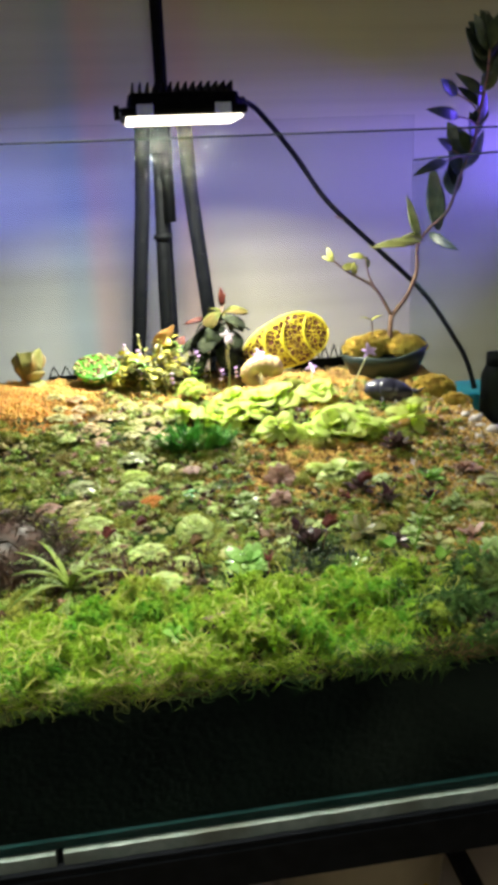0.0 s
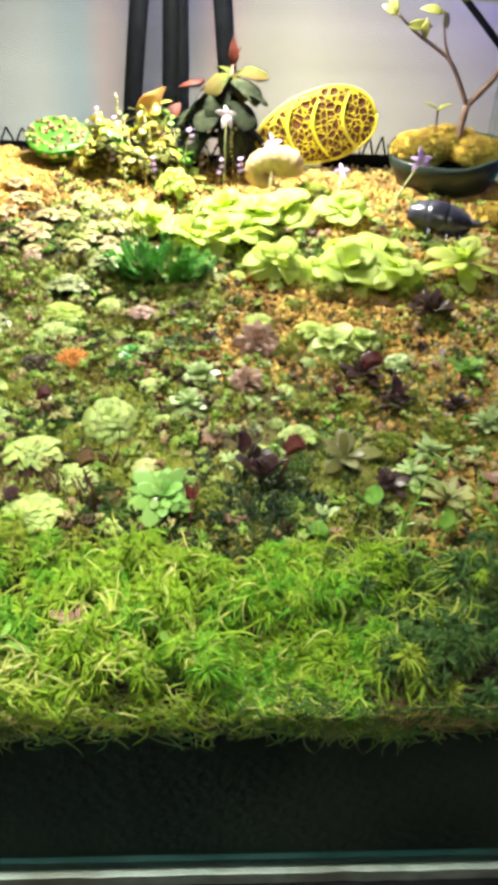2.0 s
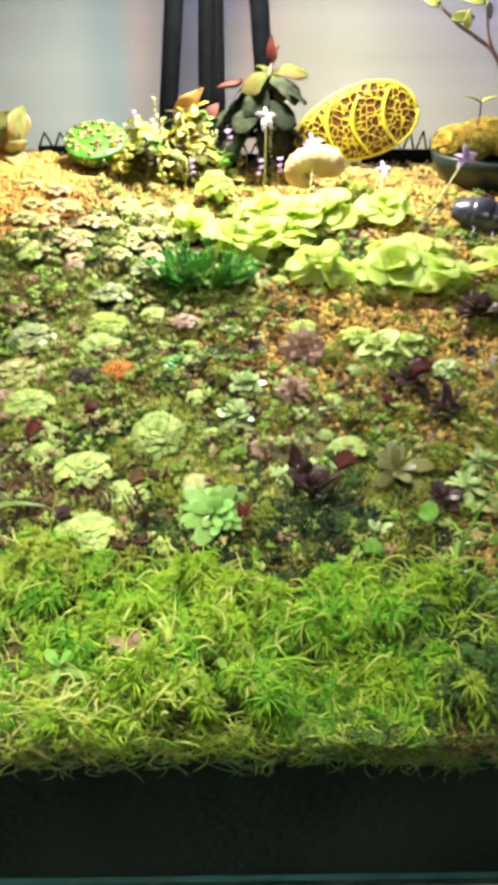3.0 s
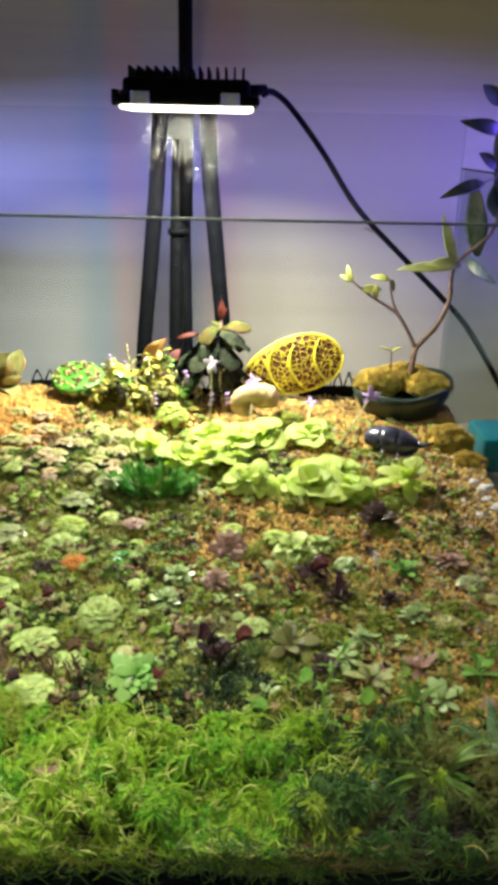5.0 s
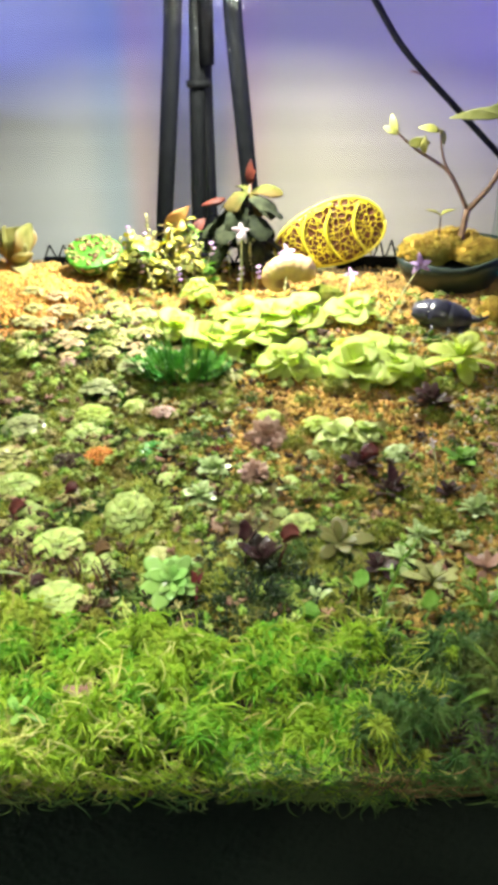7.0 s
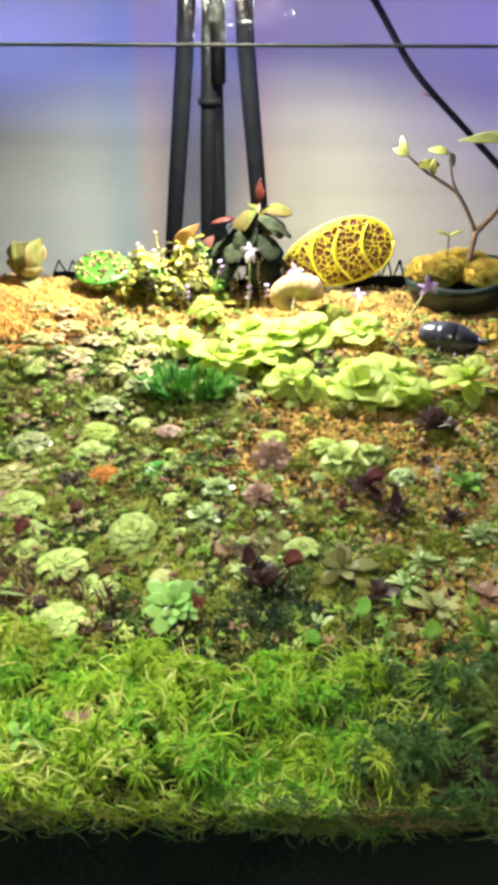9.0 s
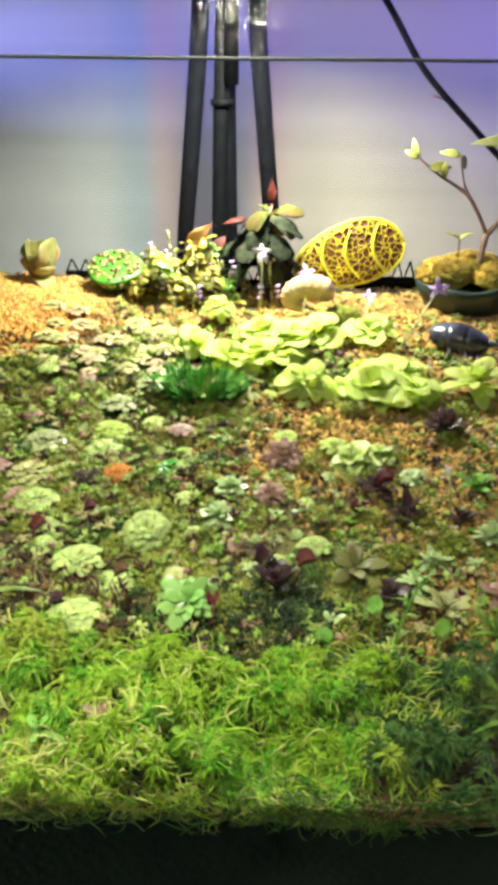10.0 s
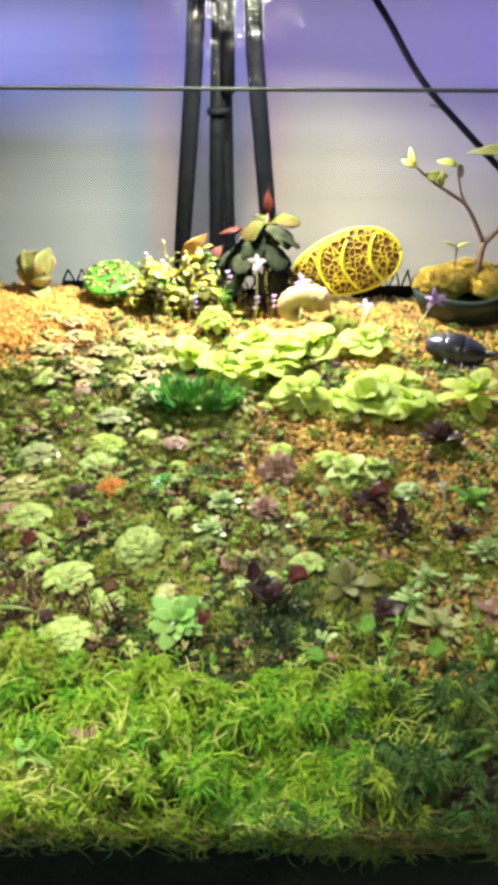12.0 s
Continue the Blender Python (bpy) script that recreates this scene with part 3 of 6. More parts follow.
# ---- plants: kinds ----
def leaf_set(mat, count=3, **kw):
    return [Kit().leaf(1.0, **kw).mesh("leaf", mat) for _ in range(count)]


ROUND = dict(width=0.98, thick=0.055, curl=30, cup=0.10, shape=0.80, base=0.55, n=6, k=8, full=0.6, wave=0.06)
WIDE = dict(width=0.86, thick=0.03, curl=58, cup=0.30, shape=0.78, base=0.42, n=9, k=12, wave=0.16, full=0.65)
LUSH = dict(width=0.90, thick=0.035, curl=70, cup=0.16, shape=0.78, base=0.45, n=10, k=12, wave=0.26, full=0.65)
SLIM = dict(width=0.34, thick=0.05, curl=18, cup=0.2, shape=0.7, base=0.3, n=6, k=8)
SPOON = dict(width=0.44, thick=0.045, curl=18, cup=0.25, shape=0.95, base=0.3, n=8, k=8, full=0.69)
LEAFLET = dict(width=0.40, thick=0.04, curl=20, cup=0.2, shape=0.8, base=0.35, n=7, k=8, full=0.65)
SETS = {}


def leaf_places(style, count, lift):
    """Where the leaves of a rosette one unit in radius stand: a low dome of overlapping scales, or a spray."""
    dome, out = style is ROUND, []
    count = round(count * (2.5 if dome else 1.4))
    for i in range(count):
        u = i / max(1, count - 1)
        if dome:
            tip = (1 - u) ** 0.55 * random.uniform(0.95, 1.04)
            L = (0.47 - 0.15 * u) * random.uniform(0.92, 1.08)
            start = max(0.0, tip - L)
            z = 0.32 * (1 - start * start) - 0.06
            slope = math.degrees(math.atan(0.64 * start)) - 16 - 26 * u
            m = pose(0, 0, z, 0, 0, i * 137.5 + random.uniform(-6, 6)) @ pose(start, 0, 0, random.gauss(0, 5), slope + random.gauss(0, 4), 0)
        else:
            L = (1 - 0.5 * u) * random.uniform(0.82, 1.12)
            m = pose(0, 0, 0.12 * u, 0, 0, i * 137.5 + random.uniform(-8, 8)) @ pose(0, 0, 0, random.gauss(0, 16), -(lift[0] + (lift[1] - lift[0]) * u ** 1.2 + random.gauss(0, 12)), 0)
        out.append(m @ Matrix.Diagonal((L, L, L, 1)))
    return out


def rosette(x, y, diam, mat, style, count, label, group, lift=(8, 62), dz=0.004, category="plant", tilt=(0, 0), name="butterwort"):
    R = diam * (0.58 if style is ROUND else 0.62)
    turn = random.uniform(0, 360)
    if diam < 0.0245:
        key = (mat.name, id(style), "small")
        if key not in SETS:
            SETS[key] = []
            for _ in range(4):
                kit = Kit()
                for m in leaf_places(style, count, lift):
                    kit.leaf(1.0, m=m, **style)
                SETS[key].append(kit.mesh(name, mat))
        ob = new(name, random.choice(SETS[key]))
        ob.matrix_basis = pose(x, y, ground(x, y) + dz, tilt[0] + random.gauss(6, 6), tilt[1] + random.gauss(0, 6), 0) @ pose(0, 0, 0, 0, 0, turn) @ Matrix.Diagonal((R, R, R, 1))
        return tagged(ob, label, category, group)
    key = (mat.name, id(style))
    if key not in SETS:
        SETS[key] = leaf_set(mat, **style)
    th = thing(name, (x, y, ground(x, y) + dz), label, category, group, turn, tilt)
    for m in leaf_places(style, count, lift):
        part("leaf", random.choice(SETS[key]), mat, th, m=Matrix.Diagonal((R, R, R, 1)) @ m)
    return th


G1 = "butterwort rosettes across the bog"
PINGS = ((0.071, 0.404, 0.036), (0.024, 0.314, 0.036), (0.041, 0.275, 0.024), (0.050, 0.246, 0.027), (0.082, 0.225, 0.036), (0.114, 0.202, 0.031), (0.160, 0.322, 0.018), (0.156, 0.375, 0.018), (0.115, 0.454, 0.021), (0.133, 0.295, 0.016), (0.171, 0.274, 0.012), (-0.013, 0.535, 0.024), (0.093, 0.159, 0.034), (0.277, 0.254, 0.025), (0.245, 0.232, 0.014))
for x, y, d in PINGS:
    rosette(x, y, d * 1.15, PING, ROUND, 16, "flat pale green butterwort rosette among moss", G1, (4, 50))
ball = rosette(0.134, 0.262, 0.040, PING, ROUND, 30, "domed pale green butterwort with tightly overlapping leaves", G1, (-5, 75), 0.010, tilt=(25, 0))
ball.scale.z = 1.7
for x, y, d in ((0.019, 0.496, 0.020), (0.073, 0.440, 0.042), (0.255, 0.432, 0.028), (0.305, 0.419, 0.032)):
    rosette(x, y, d, PING_YELLOW, ROUND, 14, "small yellow-green butterwort rosette in moss", G1, (4, 50))
for x, y, d in ((0.008, 0.361, 0.046), (0.163, 0.212, 0.020), (0.072, 0.304, 0.024), (0.069, 0.660, 0.036), (0.102, 0.650, 0.036), (0.010, 0.640, 0.030), (0.055, 0.615, 0.03), (0.11, 0.60, 0.032), (0.03, 0.585, 0.026), (0.135, 0.66, 0.028), (-0.02, 0.60, 0.026)):
    rosette(x, y, d, PING_PALE, ROUND, 14, "pale cream and pink flushed butterwort rosette", G1, (4, 55))
for i in range(26):
    x, y = -0.03 + 0.034 * (i % 6) + random.uniform(-0.012, 0.012), 0.545 + 0.032 * (i // 6) + random.uniform(-0.010, 0.010)
    rosette(x, y, random.uniform(0.020, 0.034), PING_BLUSH if i % 3 else PING_PALE, ROUND, 10, "cream butterwort rosette flushed pink in the lamp light", G1, (4, 55), 0.003)
for x, y, d in ((0.004, 0.325, 0.026), (0.146, 0.437, 0.026), (-0.015, 0.460, 0.021), (0.03, 0.53, 0.022), (0.5, 0.33, 0.026), (-0.03, 0.37, 0.03)):
    rosette(x, y, d, PING_PINK, ROUND, 15, "flat dusky pink butterwort rosette in moss", G1, (4, 50))
for x, y, d, t in ((0.252, 0.392, 0.046, 35), (0.240, 0.326, 0.032, 25)):
    rosette(x, y, d * 0.82, PING_PINK, LEAFLET, 44, "dusky pink many-leaved butterwort rosette tipped forward", G1, (4, 80), 0.01, tilt=(t + 12, 0))
for x, y, d in ((0.008, 0.413, 0.044), (0.073, 0.484, 0.040), (0.107, 0.520, 0.040)):
    rosette(x, y, d, PING_GREY, ROUND, 15, "grey-green butterwort with purple-flushed leaves", G1, (2, 45))
for x, y, d in ((0.201, 0.342, 0.033), (0.193, 0.294, 0.036), (0.43, 0.27, 0.032), (0.374, 0.237, 0.028)):
    rosette(x, y, d, SILVER, SPOON, 20, "silvery green rosette covered in dew", "silvery rosettes", (8, 65), category="plant", name="succulent_rosette")
rosette(0.178, 0.172, 0.047, MINT, dict(SPOON, width=0.5, cup=0.15), 19, "fresh green rosette with spoon leaves and water drops", "", (3, 58), 0.010, name="succulent_rosette", tilt=(28, 0))
# large bright rosettes under the lamp
G2 = "large butterworts under the lamp"
for x, y, d, n in ((0.352, 0.512, 0.070, 20), (0.392, 0.512, 0.062, 18), (0.366, 0.540, 0.066, 18), (0.150, 0.598, 0.052, 16), (0.190, 0.570, 0.056, 16), (0.264, 0.622, 0.070, 20), (0.298, 0.640, 0.066, 18), (0.222, 0.575, 0.060, 18), (0.362, 0.647, 0.058, 18), (0.228, 0.625, 0.062, 18), (0.250, 0.590, 0.05, 16), (0.395, 0.548, 0.046, 14)):
    rosette(x, y, d * 1.2, PING_YELLOW, LUSH, round(n * 0.55), "large lush yellow-green butterwort with broad wavy leaves", G2, (30, 92), 0.010, tilt=(random.uniform(5, 20), random.uniform(-12, 12)))
rosette(0.277, 0.523, 0.064, PING_YELLOW, dict(SPOON, width=0.62, curl=40), 22, "dense bright yellow-green butterwort rosette", G2, (6, 60), 0.01, tilt=(18, 0))
rosette(0.467, 0.520, 0.070, PING_YELLOW, dict(SPOON, curl=35), 15, "pale yellow-green butterwort with arching leaves and an upright centre", G2, (10, 85), 0.014)
rosette(0.170, 0.690, 0.046, PING_YELLOW, ROUND, 22, "round yellow-green butterwort ball", G2, (-20, 80), 0.014).scale.z = 2.3
for x, y, d in ((0.321, 0.384, 0.056), (0.351, 0.398, 0.038)):
    rosette(x, y, d, PING, WIDE, 15, "crumpled pale green butterwort like lettuce", G2, (10, 70), 0.008)
rosette(0.377, 0.367, 0.034, SILVER, WIDE, 12, "blue-green butterwort rosette on brown grit", G1, (6, 50), 0.006)
rosette(0.432, 0.348, 0.034, FRESH, SPOON, 12, "upright green butterwort with pink leaf backs", G1, (35, 80), 0.006)
# small white stars
for x, y, d in ((0.188, 0.424, 0.025), (0.225, 0.222, 0.018), (0.196, 0.204, 0.018), (0.260, 0.232, 0.017), (0.269, 0.205, 0.016), (0.409, 0.234, 0.016), (0.245, 0.30, 0.016), (0.27, 0.31, 0.018), (0.285, 0.162, 0.026)):
    rosette(x, y, d, SILVER, SPOON, 8, "tiny white-green star succulent in moss", "star succulents", (20, 60), 0.003, name="star_succulent")
rosette(0.374, 0.178, 0.042, OLIVE, SPOON, 9, "pale olive succulent star with long spoon leaves", "star succulents", (15, 65), 0.004, name="star_succulent")
rosette(0.307, 0.219, 0.050, BICOLOUR, SPOON, 8, "bronze-edged green rosette with long spoon leaves", "", (12, 45), 0.008, name="succulent_rosette", tilt=(14, 0))
# small plants standing in the front moss
for x, y, d, mt, word in ((0.182, 0.042, 0.030, FRESH, "fresh green three-leaved plant in the sphagnum"), (0.136, 0.046, 0.025, PING_PINK, "small dusky pink star plant in the sphagnum"), (0.098, 0.040, 0.028, FRESH, "fresh green spoon-leaved plant in the sphagnum")):
    rosette(x, y, d, mt, SPOON, 4, word, "", (15, 60), 0.030, name="star_succulent")
# succulents on the grit by the side glass
for x, y, d, mt, st, n, word in ((0.429, 0.156, 0.038, SILVER, SPOON, 7, "blue-grey succulent star on brown grit"), (0.419, 0.195, 0.036, PING_PINK, SPOON, 7, "pale pink succulent star on brown grit"), (0.468, 0.190, 0.044, FRESH, LEAFLET, 8, "bright green succulent with plump upright leaves"), (0.458, 0.262, 0.032, PING_PALE, ROUND, 14, "cream green rosette on brown grit"), (0.484, 0.367, 0.036, PING_PINK, LEAFLET, 16, "dusky pink rosette on brown grit"), (0.501, 0.333, 0.030, PING_GREY, ROUND, 14, "grey-green rosette on brown grit"), (0.515, 0.30, 0.022, PING_PALE, ROUND, 14, "small pale green rosette on brown grit"), (0.355, 0.205, 0.028, SILVER, SPOON, 9, "tiny white-green star succulent in moss")):
    rosette(x, y, d, mt, st, n, word, "succulents on the grit", (15, 65), 0.005, name="succulent_rosette")
# dark plants
G3 = "dark red and purple plants"
for x, y, d in ((0.423, 0.448, 0.050), (0.341, 0.340, 0.038), (0.360, 0.299, 0.036), (0.410, 0.292, 0.030), (0.317, 0.307, 0.016), (0.335, 0.19, 0.03)):
    rosette(x, y, d, PURPLE, SPOON, 11, "dark purple rosette with upright leaves", G3, (20, 75), 0.004, name="purple_rosette")
for x, y, d in ((0.075, 0.298, 0.030), (0.071, 0.383, 0.024), (0.03, 0.205, 0.04), (0.06, 0.19, 0.034)):
    rosette(x, y, d, BROWN_LEAF, SLIM, 12, "withered brown rosette among pale ones", G3, (5, 60), 0.002, name="withered_rosette")
rosette(0.245, 0.192, 0.046, PURPLE, SPOON, 12, "near-black upright rosette with red inner leaves", G3, (60, 90), 0.010, name="purple_rosette")
rosette(0.140, 0.375, 0.03, DEEP, ROUND, 8, "dark green upright leaf cluster", G3, (35, 80), 0.005, name="leaf_cluster")


# ---- flytraps, sundews, stems ----
def trap_kit(s):
    return Kit().leaf(s, s * 0.85, s * 0.05, 25, 0.18, 0.6, 0.6, 8, 10, full=0.6)


def flytrap(x, y, h, lean, turn, mat, label, s=0.018, name="flytrap", dz=0.0):
    s *= 0.74
    th = thing(name, (x, y, ground(x, y) + dz), label, "plant", "flytraps", turn)
    pts = [(0, 0, 0), (lean * 0.2, 0, h * 0.5), (lean, 0, h)]
    part("stalk", Kit().tube(pts, [0.0012, 0.0009, 0.0008], 6), mat, th)
    for sgn in (-1, 1):
        lobe = part("lobe", trap_kit(s), mat, th, m=pose(lean, 0, h, 0, -38, 0) @ pose(0, 0, 0, 58 * sgn, 0, 0) @ Matrix.Translation((0, s * 0.40 * sgn, 0)))
        part("teeth", tooth_row(s), mat, lobe, "row of fine teeth")
    return th


def tooth_row(s):
    k = Kit()
    for i in range(9):
        a = radians(-75 + 150 * i / 8)
        p = Vector((s * 0.5 + s * 0.46 * math.cos(a), s * 0.44 * math.sin(a), s * 0.02))
        k.tube([p, p + Vector((s * 0.22 * math.cos(a), s * 0.22 * math.sin(a), s * 0.16))], [0.0004, 0.0001], 4)
    return k


flytrap(0.132, 0.172, 0.040, -0.006, 20, BROWN_LEAF, "olive brown flytrap on a tall dark stalk", 0.016)
flytrap(0.308, 0.160, 0.018, 0.004, -60, FRESH, "fresh green flytrap with fine teeth", 0.022)
flytrap(0.285, 0.134, 0.008, 0.004, 170, FRESH, "green flytrap low in the moss", 0.018)
flytrap(0.361, 0.141, 0.008, 0.004, 30, FRESH, "green flytrap low in the moss", 0.020)
flytrap(0.038, 0.252, 0.014, 0.004, 40, RED_TRAP, "reddish brown flytrap over pale rosettes", 0.018)
flytrap(0.338, 0.338, 0.012, 0.005, 0, RED_TRAP, "deep red flytrap with open lobes", 0.022)
flytrap(0.362, 0.300, 0.010, 0.004, 60, PURPLE, "near-black purple flytrap with open lobes", 0.024)
flytrap(0.317, 0.305, 0.006, 0.003, 120, RED_TRAP, "small red flytrap with open lobes", 0.012)
flytrap(0.205, 0.362, 0.004, 0.003, 120, RED_TRAP, "small red flytrap with open lobes", 0.010)
flytrap(0.09, 0.176, 0.006, 0.01, 200, PURPLE, "low purple flytrap at the moss edge", 0.016)
flytrap(0.232, 0.196, 0.024, 0.004, 60, PURPLE, "near-black purple flytrap with open lobes", 0.022)
flytrap(0.258, 0.196, 0.026, 0.006, 10, RED_TRAP, "dark red hanging flytrap", 0.020)
flytrap(0.196, 0.160, 0.020, 0.004, 80, RED_TRAP, "small red flytrap hanging over a fresh green rosette", 0.014)
flytrap(0.072, 0.30, 0.006, 0.003, 10, RED_TRAP, "small red flytrap with open lobes", 0.016)


def stem_flower(x, y, top, mat, label, petals=5, s=0.010, tint=PETAL):
    z = ground(x, y)
    th = thing("butterwort_flower", (x, y, z), label, "flower", "butterwort flowers")
    s *= 0.85
    t = Vector(top) - Vector((x, y, z))
    part("stem", Kit().tube([(0, 0, 0), t * 0.5 + Vector((0.002, 0, 0.002)), t], [0.0013, 0.0011, 0.0009], 6), STEM, th)
    me = Kit().leaf(s * 1.05, s * 0.50, 0.0002, 35, 0.10, 0.7, 0.25, 8, 8, 0.1).mesh("petal", tint)
    for i in range(petals):
        part("petal", me, tint, th, m=Matrix.Translation(t) @ pose(0, 0, 0, 50, 0, random.uniform(-20, 20)) @ pose(0, 0, 0, 0, 0, 360 / petals * i + 20 + random.uniform(-14, 14)) @ pose(0, 0, 0, random.uniform(-25, 25), -random.uniform(5, 30), 0) @ Matrix.Diagonal((random.uniform(0.75, 1.15),) * 3 + (1,)))
    return th


stem_flower(0.222, 0.645, (0.226, 0.648, 0.287), PETAL_WHITE, "pale pink butterwort flower on a thin stem", 5, 0.016, PETAL_WHITE)
stem_flower(0.372, 0.575, (0.433, 0.612, 0.255), PETAL, "lilac butterwort flower on a leaning stem", 5, 0.018)
stem_flower(0.352, 0.66, (0.365, 0.70, 0.218), PETAL, "small lilac butterwort flower on a stem", 4, 0.013)
stem_flower(0.275, 0.66, (0.284, 0.72, 0.242), PETAL, "lilac butterwort flower before the patterned leaf", 4, 0.013)
stem_flower(0.400, 0.30, (0.397, 0.318, 0.184), PETAL, "tiny pale lilac flower head", 4, 0.006, PETAL_WHITE)


def spike_plant(x, y, h, label):
    th = thing("dewy_spike", (x, y, ground(x, y)), label, "plant")
    part("stem", Kit().tube([(0, 0, 0), (0.002, 0, h * 0.5), (0.012, 0.004, h * 0.85), (0.022, 0.006, h)], [0.0012, 0.001, 0.0008, 0.0005], 6), FRESH, th)
    me = Kit().leaf(0.022, 0.0045, 0.0008, 40, 0.2, 0.8, 0.5, 6, 6).mesh("leaf", FRESH)
    for i in range(16):
        part("leaf", me, FRESH, th, m=pose(0, 0, h * (0.02 + 0.05 * (i % 6)), 0, 0, i * 137.5) @ pose(0, 0, 0, 0, -random.uniform(25, 65), 0))
    for i in range(9):
        part("side_leaf", me, FRESH, th, m=pose(0.002 + 0.02 * (i / 9) ** 2, 0.003, h * (0.45 + 0.06 * i), 0, 0, i * 110) @ pose(0, 0, 0, 0, -40, 0) @ Matrix.Diagonal((0.6, 0.6, 0.6, 1)))
    return th


spike_plant(0.322, 0.108, 0.098, "green stalk with narrow dewy leaves rising from moss")


def sundew(x, y, r, n, mat, label, lift, style, turn=0):
    th = thing("sundew", (x, y, ground(x, y) + 0.006), label, "plant", "", turn)
    for i in range(n):
        kit = Kit().leaf(r * random.uniform(0.8, 1.1), r * style["w"], 0.001, style["curl"] * random.uniform(0.8, 1.2), 0.25, 0.75, 0.4, 9, 8)
        lf = part("leaf", kit, mat, th, m=pose(0, 0, 0, 0, 0, i * 360 / n + random.uniform(-15, 15)) @ pose(0, 0, 0, random.uniform(-12, 12), -random.uniform(*lift), 0))
        hairs = Kit()
        for _ in range(26):
            u, s = random.uniform(0.35, 0.95), random.uniform(-0.4, 0.4)
            a = radians(-style["curl"] * u * 0.5)
            p = Vector((r * u * math.cos(a) * 0.95, s * r * style["w"], r * u * math.sin(a) * 0.95))
            hairs.tube([p, p + Vector((0.001, s * 0.006, 0.0045))], [0.00025, 0.0002], 3)
        part("dew_hairs", hairs, SILVER, lf, "fine dewy hairs")
    return th


random.seed(11)
ARCHING = material("arching_leaf", (0.16, 0.25, 0.03), (0.30, 0.37, 0.08), 0.45, 60, trans=0.25, obj=0.3)
SUNDEW = material("sundew_leaf", (0.08, 0.18, 0.07), (0.18, 0.30, 0.14), 0.4, 80, trans=0.25, obj=0.2)
sundew(0.372, 0.088, 0.046, 10, SUNDEW, "grey-green sundew with arching leaves and dewy hairs", (40, 85), dict(w=0.30, curl=110))
sundew(0.452, 0.095, 0.046, 9, SUNDEW, "green strap-leaved sundew at the glass", (30, 80), dict(w=0.2, curl=60))
sundew(0.006, 0.168, 0.070, 20, ARCHING, "yellow-green plant with long narrow arching leaves", (5, 80), dict(w=0.085, curl=75))


def strap_plant(x, y, n, length, mat, label):
    """A tuft of flat arching straps folded along the middle."""
    th = thing("strap_plant", (x, y, ground(x, y) + 0.004), label, "plant")
    for i in range(n):
        L = length * random.uniform(0.7, 1.15)
        kit = Kit().leaf(L, 0.0050, 0.0004, random.uniform(40, 110), 0.5, 0.6, 0.7, 10, 6, full=0.75)
        part("leaf", kit, mat, th, m=pose(0, 0, 0, 0, 0, i * 137.5 + random.uniform(-12, 12)) @ pose(0.001, 0, 0, random.uniform(-10, 10), -random.uniform(45, 88), 0))
    return th


STRAP = material("strap_leaf", (0.10, 0.22, 0.03), (0.24, 0.36, 0.07), 0.4, 60, trans=0.35, obj=0.25)
strap_plant(0.402, 0.070, 38, 0.058, STRAP, "olive green strap-leaved tuft beside the front glass")
strap_plant(0.408, 0.150, 8, 0.030, STRAP, "small green strap-leaved tuft on the grit")


def wiry_clump():
    kit = Kit()
    for _ in range(900):
        a, u = random.uniform(0, 6.28), random.random() ** 0.5
        x, y = 0.062 * u * math.cos(a), 0.06 * u * math.sin(a)
        h = 0.055 * (1 - 0.6 * u * u)
        b = Vector((random.uniform(-1, 1), random.uniform(-1, 1), random.uniform(-0.2, 0.6))) * 0.018
        p = Vector((x, y, h * random.uniform(0.2, 0.95)))
        kit.tube([p, p + b * 0.5 + Vector((0, 0, 0.004)), p + b], [0.0007, 0.0006, 0.0003], 3)
    kit.blob((0, 0, 0.008), 0.05, 3, 0.3, 2, (1, 1, 0.7))
    solo("wiry_moss_clump", kit, WIRE, "dark brown wiry clump of dried fibre", "plant", at=(-0.066, 0.235, ground(-0.066, 0.235))).scale = (1.15, 1.1, 1.15)


wiry_clump()


def dark_tuft():
    th = thing("fern_moss_tuft", (0.158, 0.512, ground(0.158, 0.512)), "deep green feathery moss tuft", "plant")
    for k in range(90):
        a, u = random.uniform(0, 6.28), random.random() ** 0.5
        kit = Kit()
        L = random.uniform(0.016, 0.034)
        for i in range(9):
            for s in (-1, 1):
                p = Vector((L * i / 9, 0, 0.35 * L * i / 9))
                kit.leaf(0.0075, 0.0026, 0.0004, 20, 0.1, 0.7, 0.5, 3, 4, m=Matrix.Translation(p) @ pose(0, 0, 0, 0, -25, 50 * s))
        part("frond", kit, DEEP, th, m=pose(0.042 * u * math.cos(a), 0.024 * u * math.sin(a), 0.006, 0, 0, math.degrees(a) + random.uniform(-50, 50)) @ pose(0, 0, 0, random.uniform(-20, 20), -random.uniform(5, 55), 0))
    for x, h in ((-0.012, 0.085), (0.012, 0.075), (0.028, 0.09), (-0.03, 0.07), (0.004, 0.06), (-0.02, 0.095)):
        part("stalk", Kit().tube([(x, 0, 0), (x * 1.2, 0.004, h * 0.6), (x * 1.8, 0.01, h)], [0.0008, 0.0006, 0.0003], 4), DEEP, th)


dark_tuft()


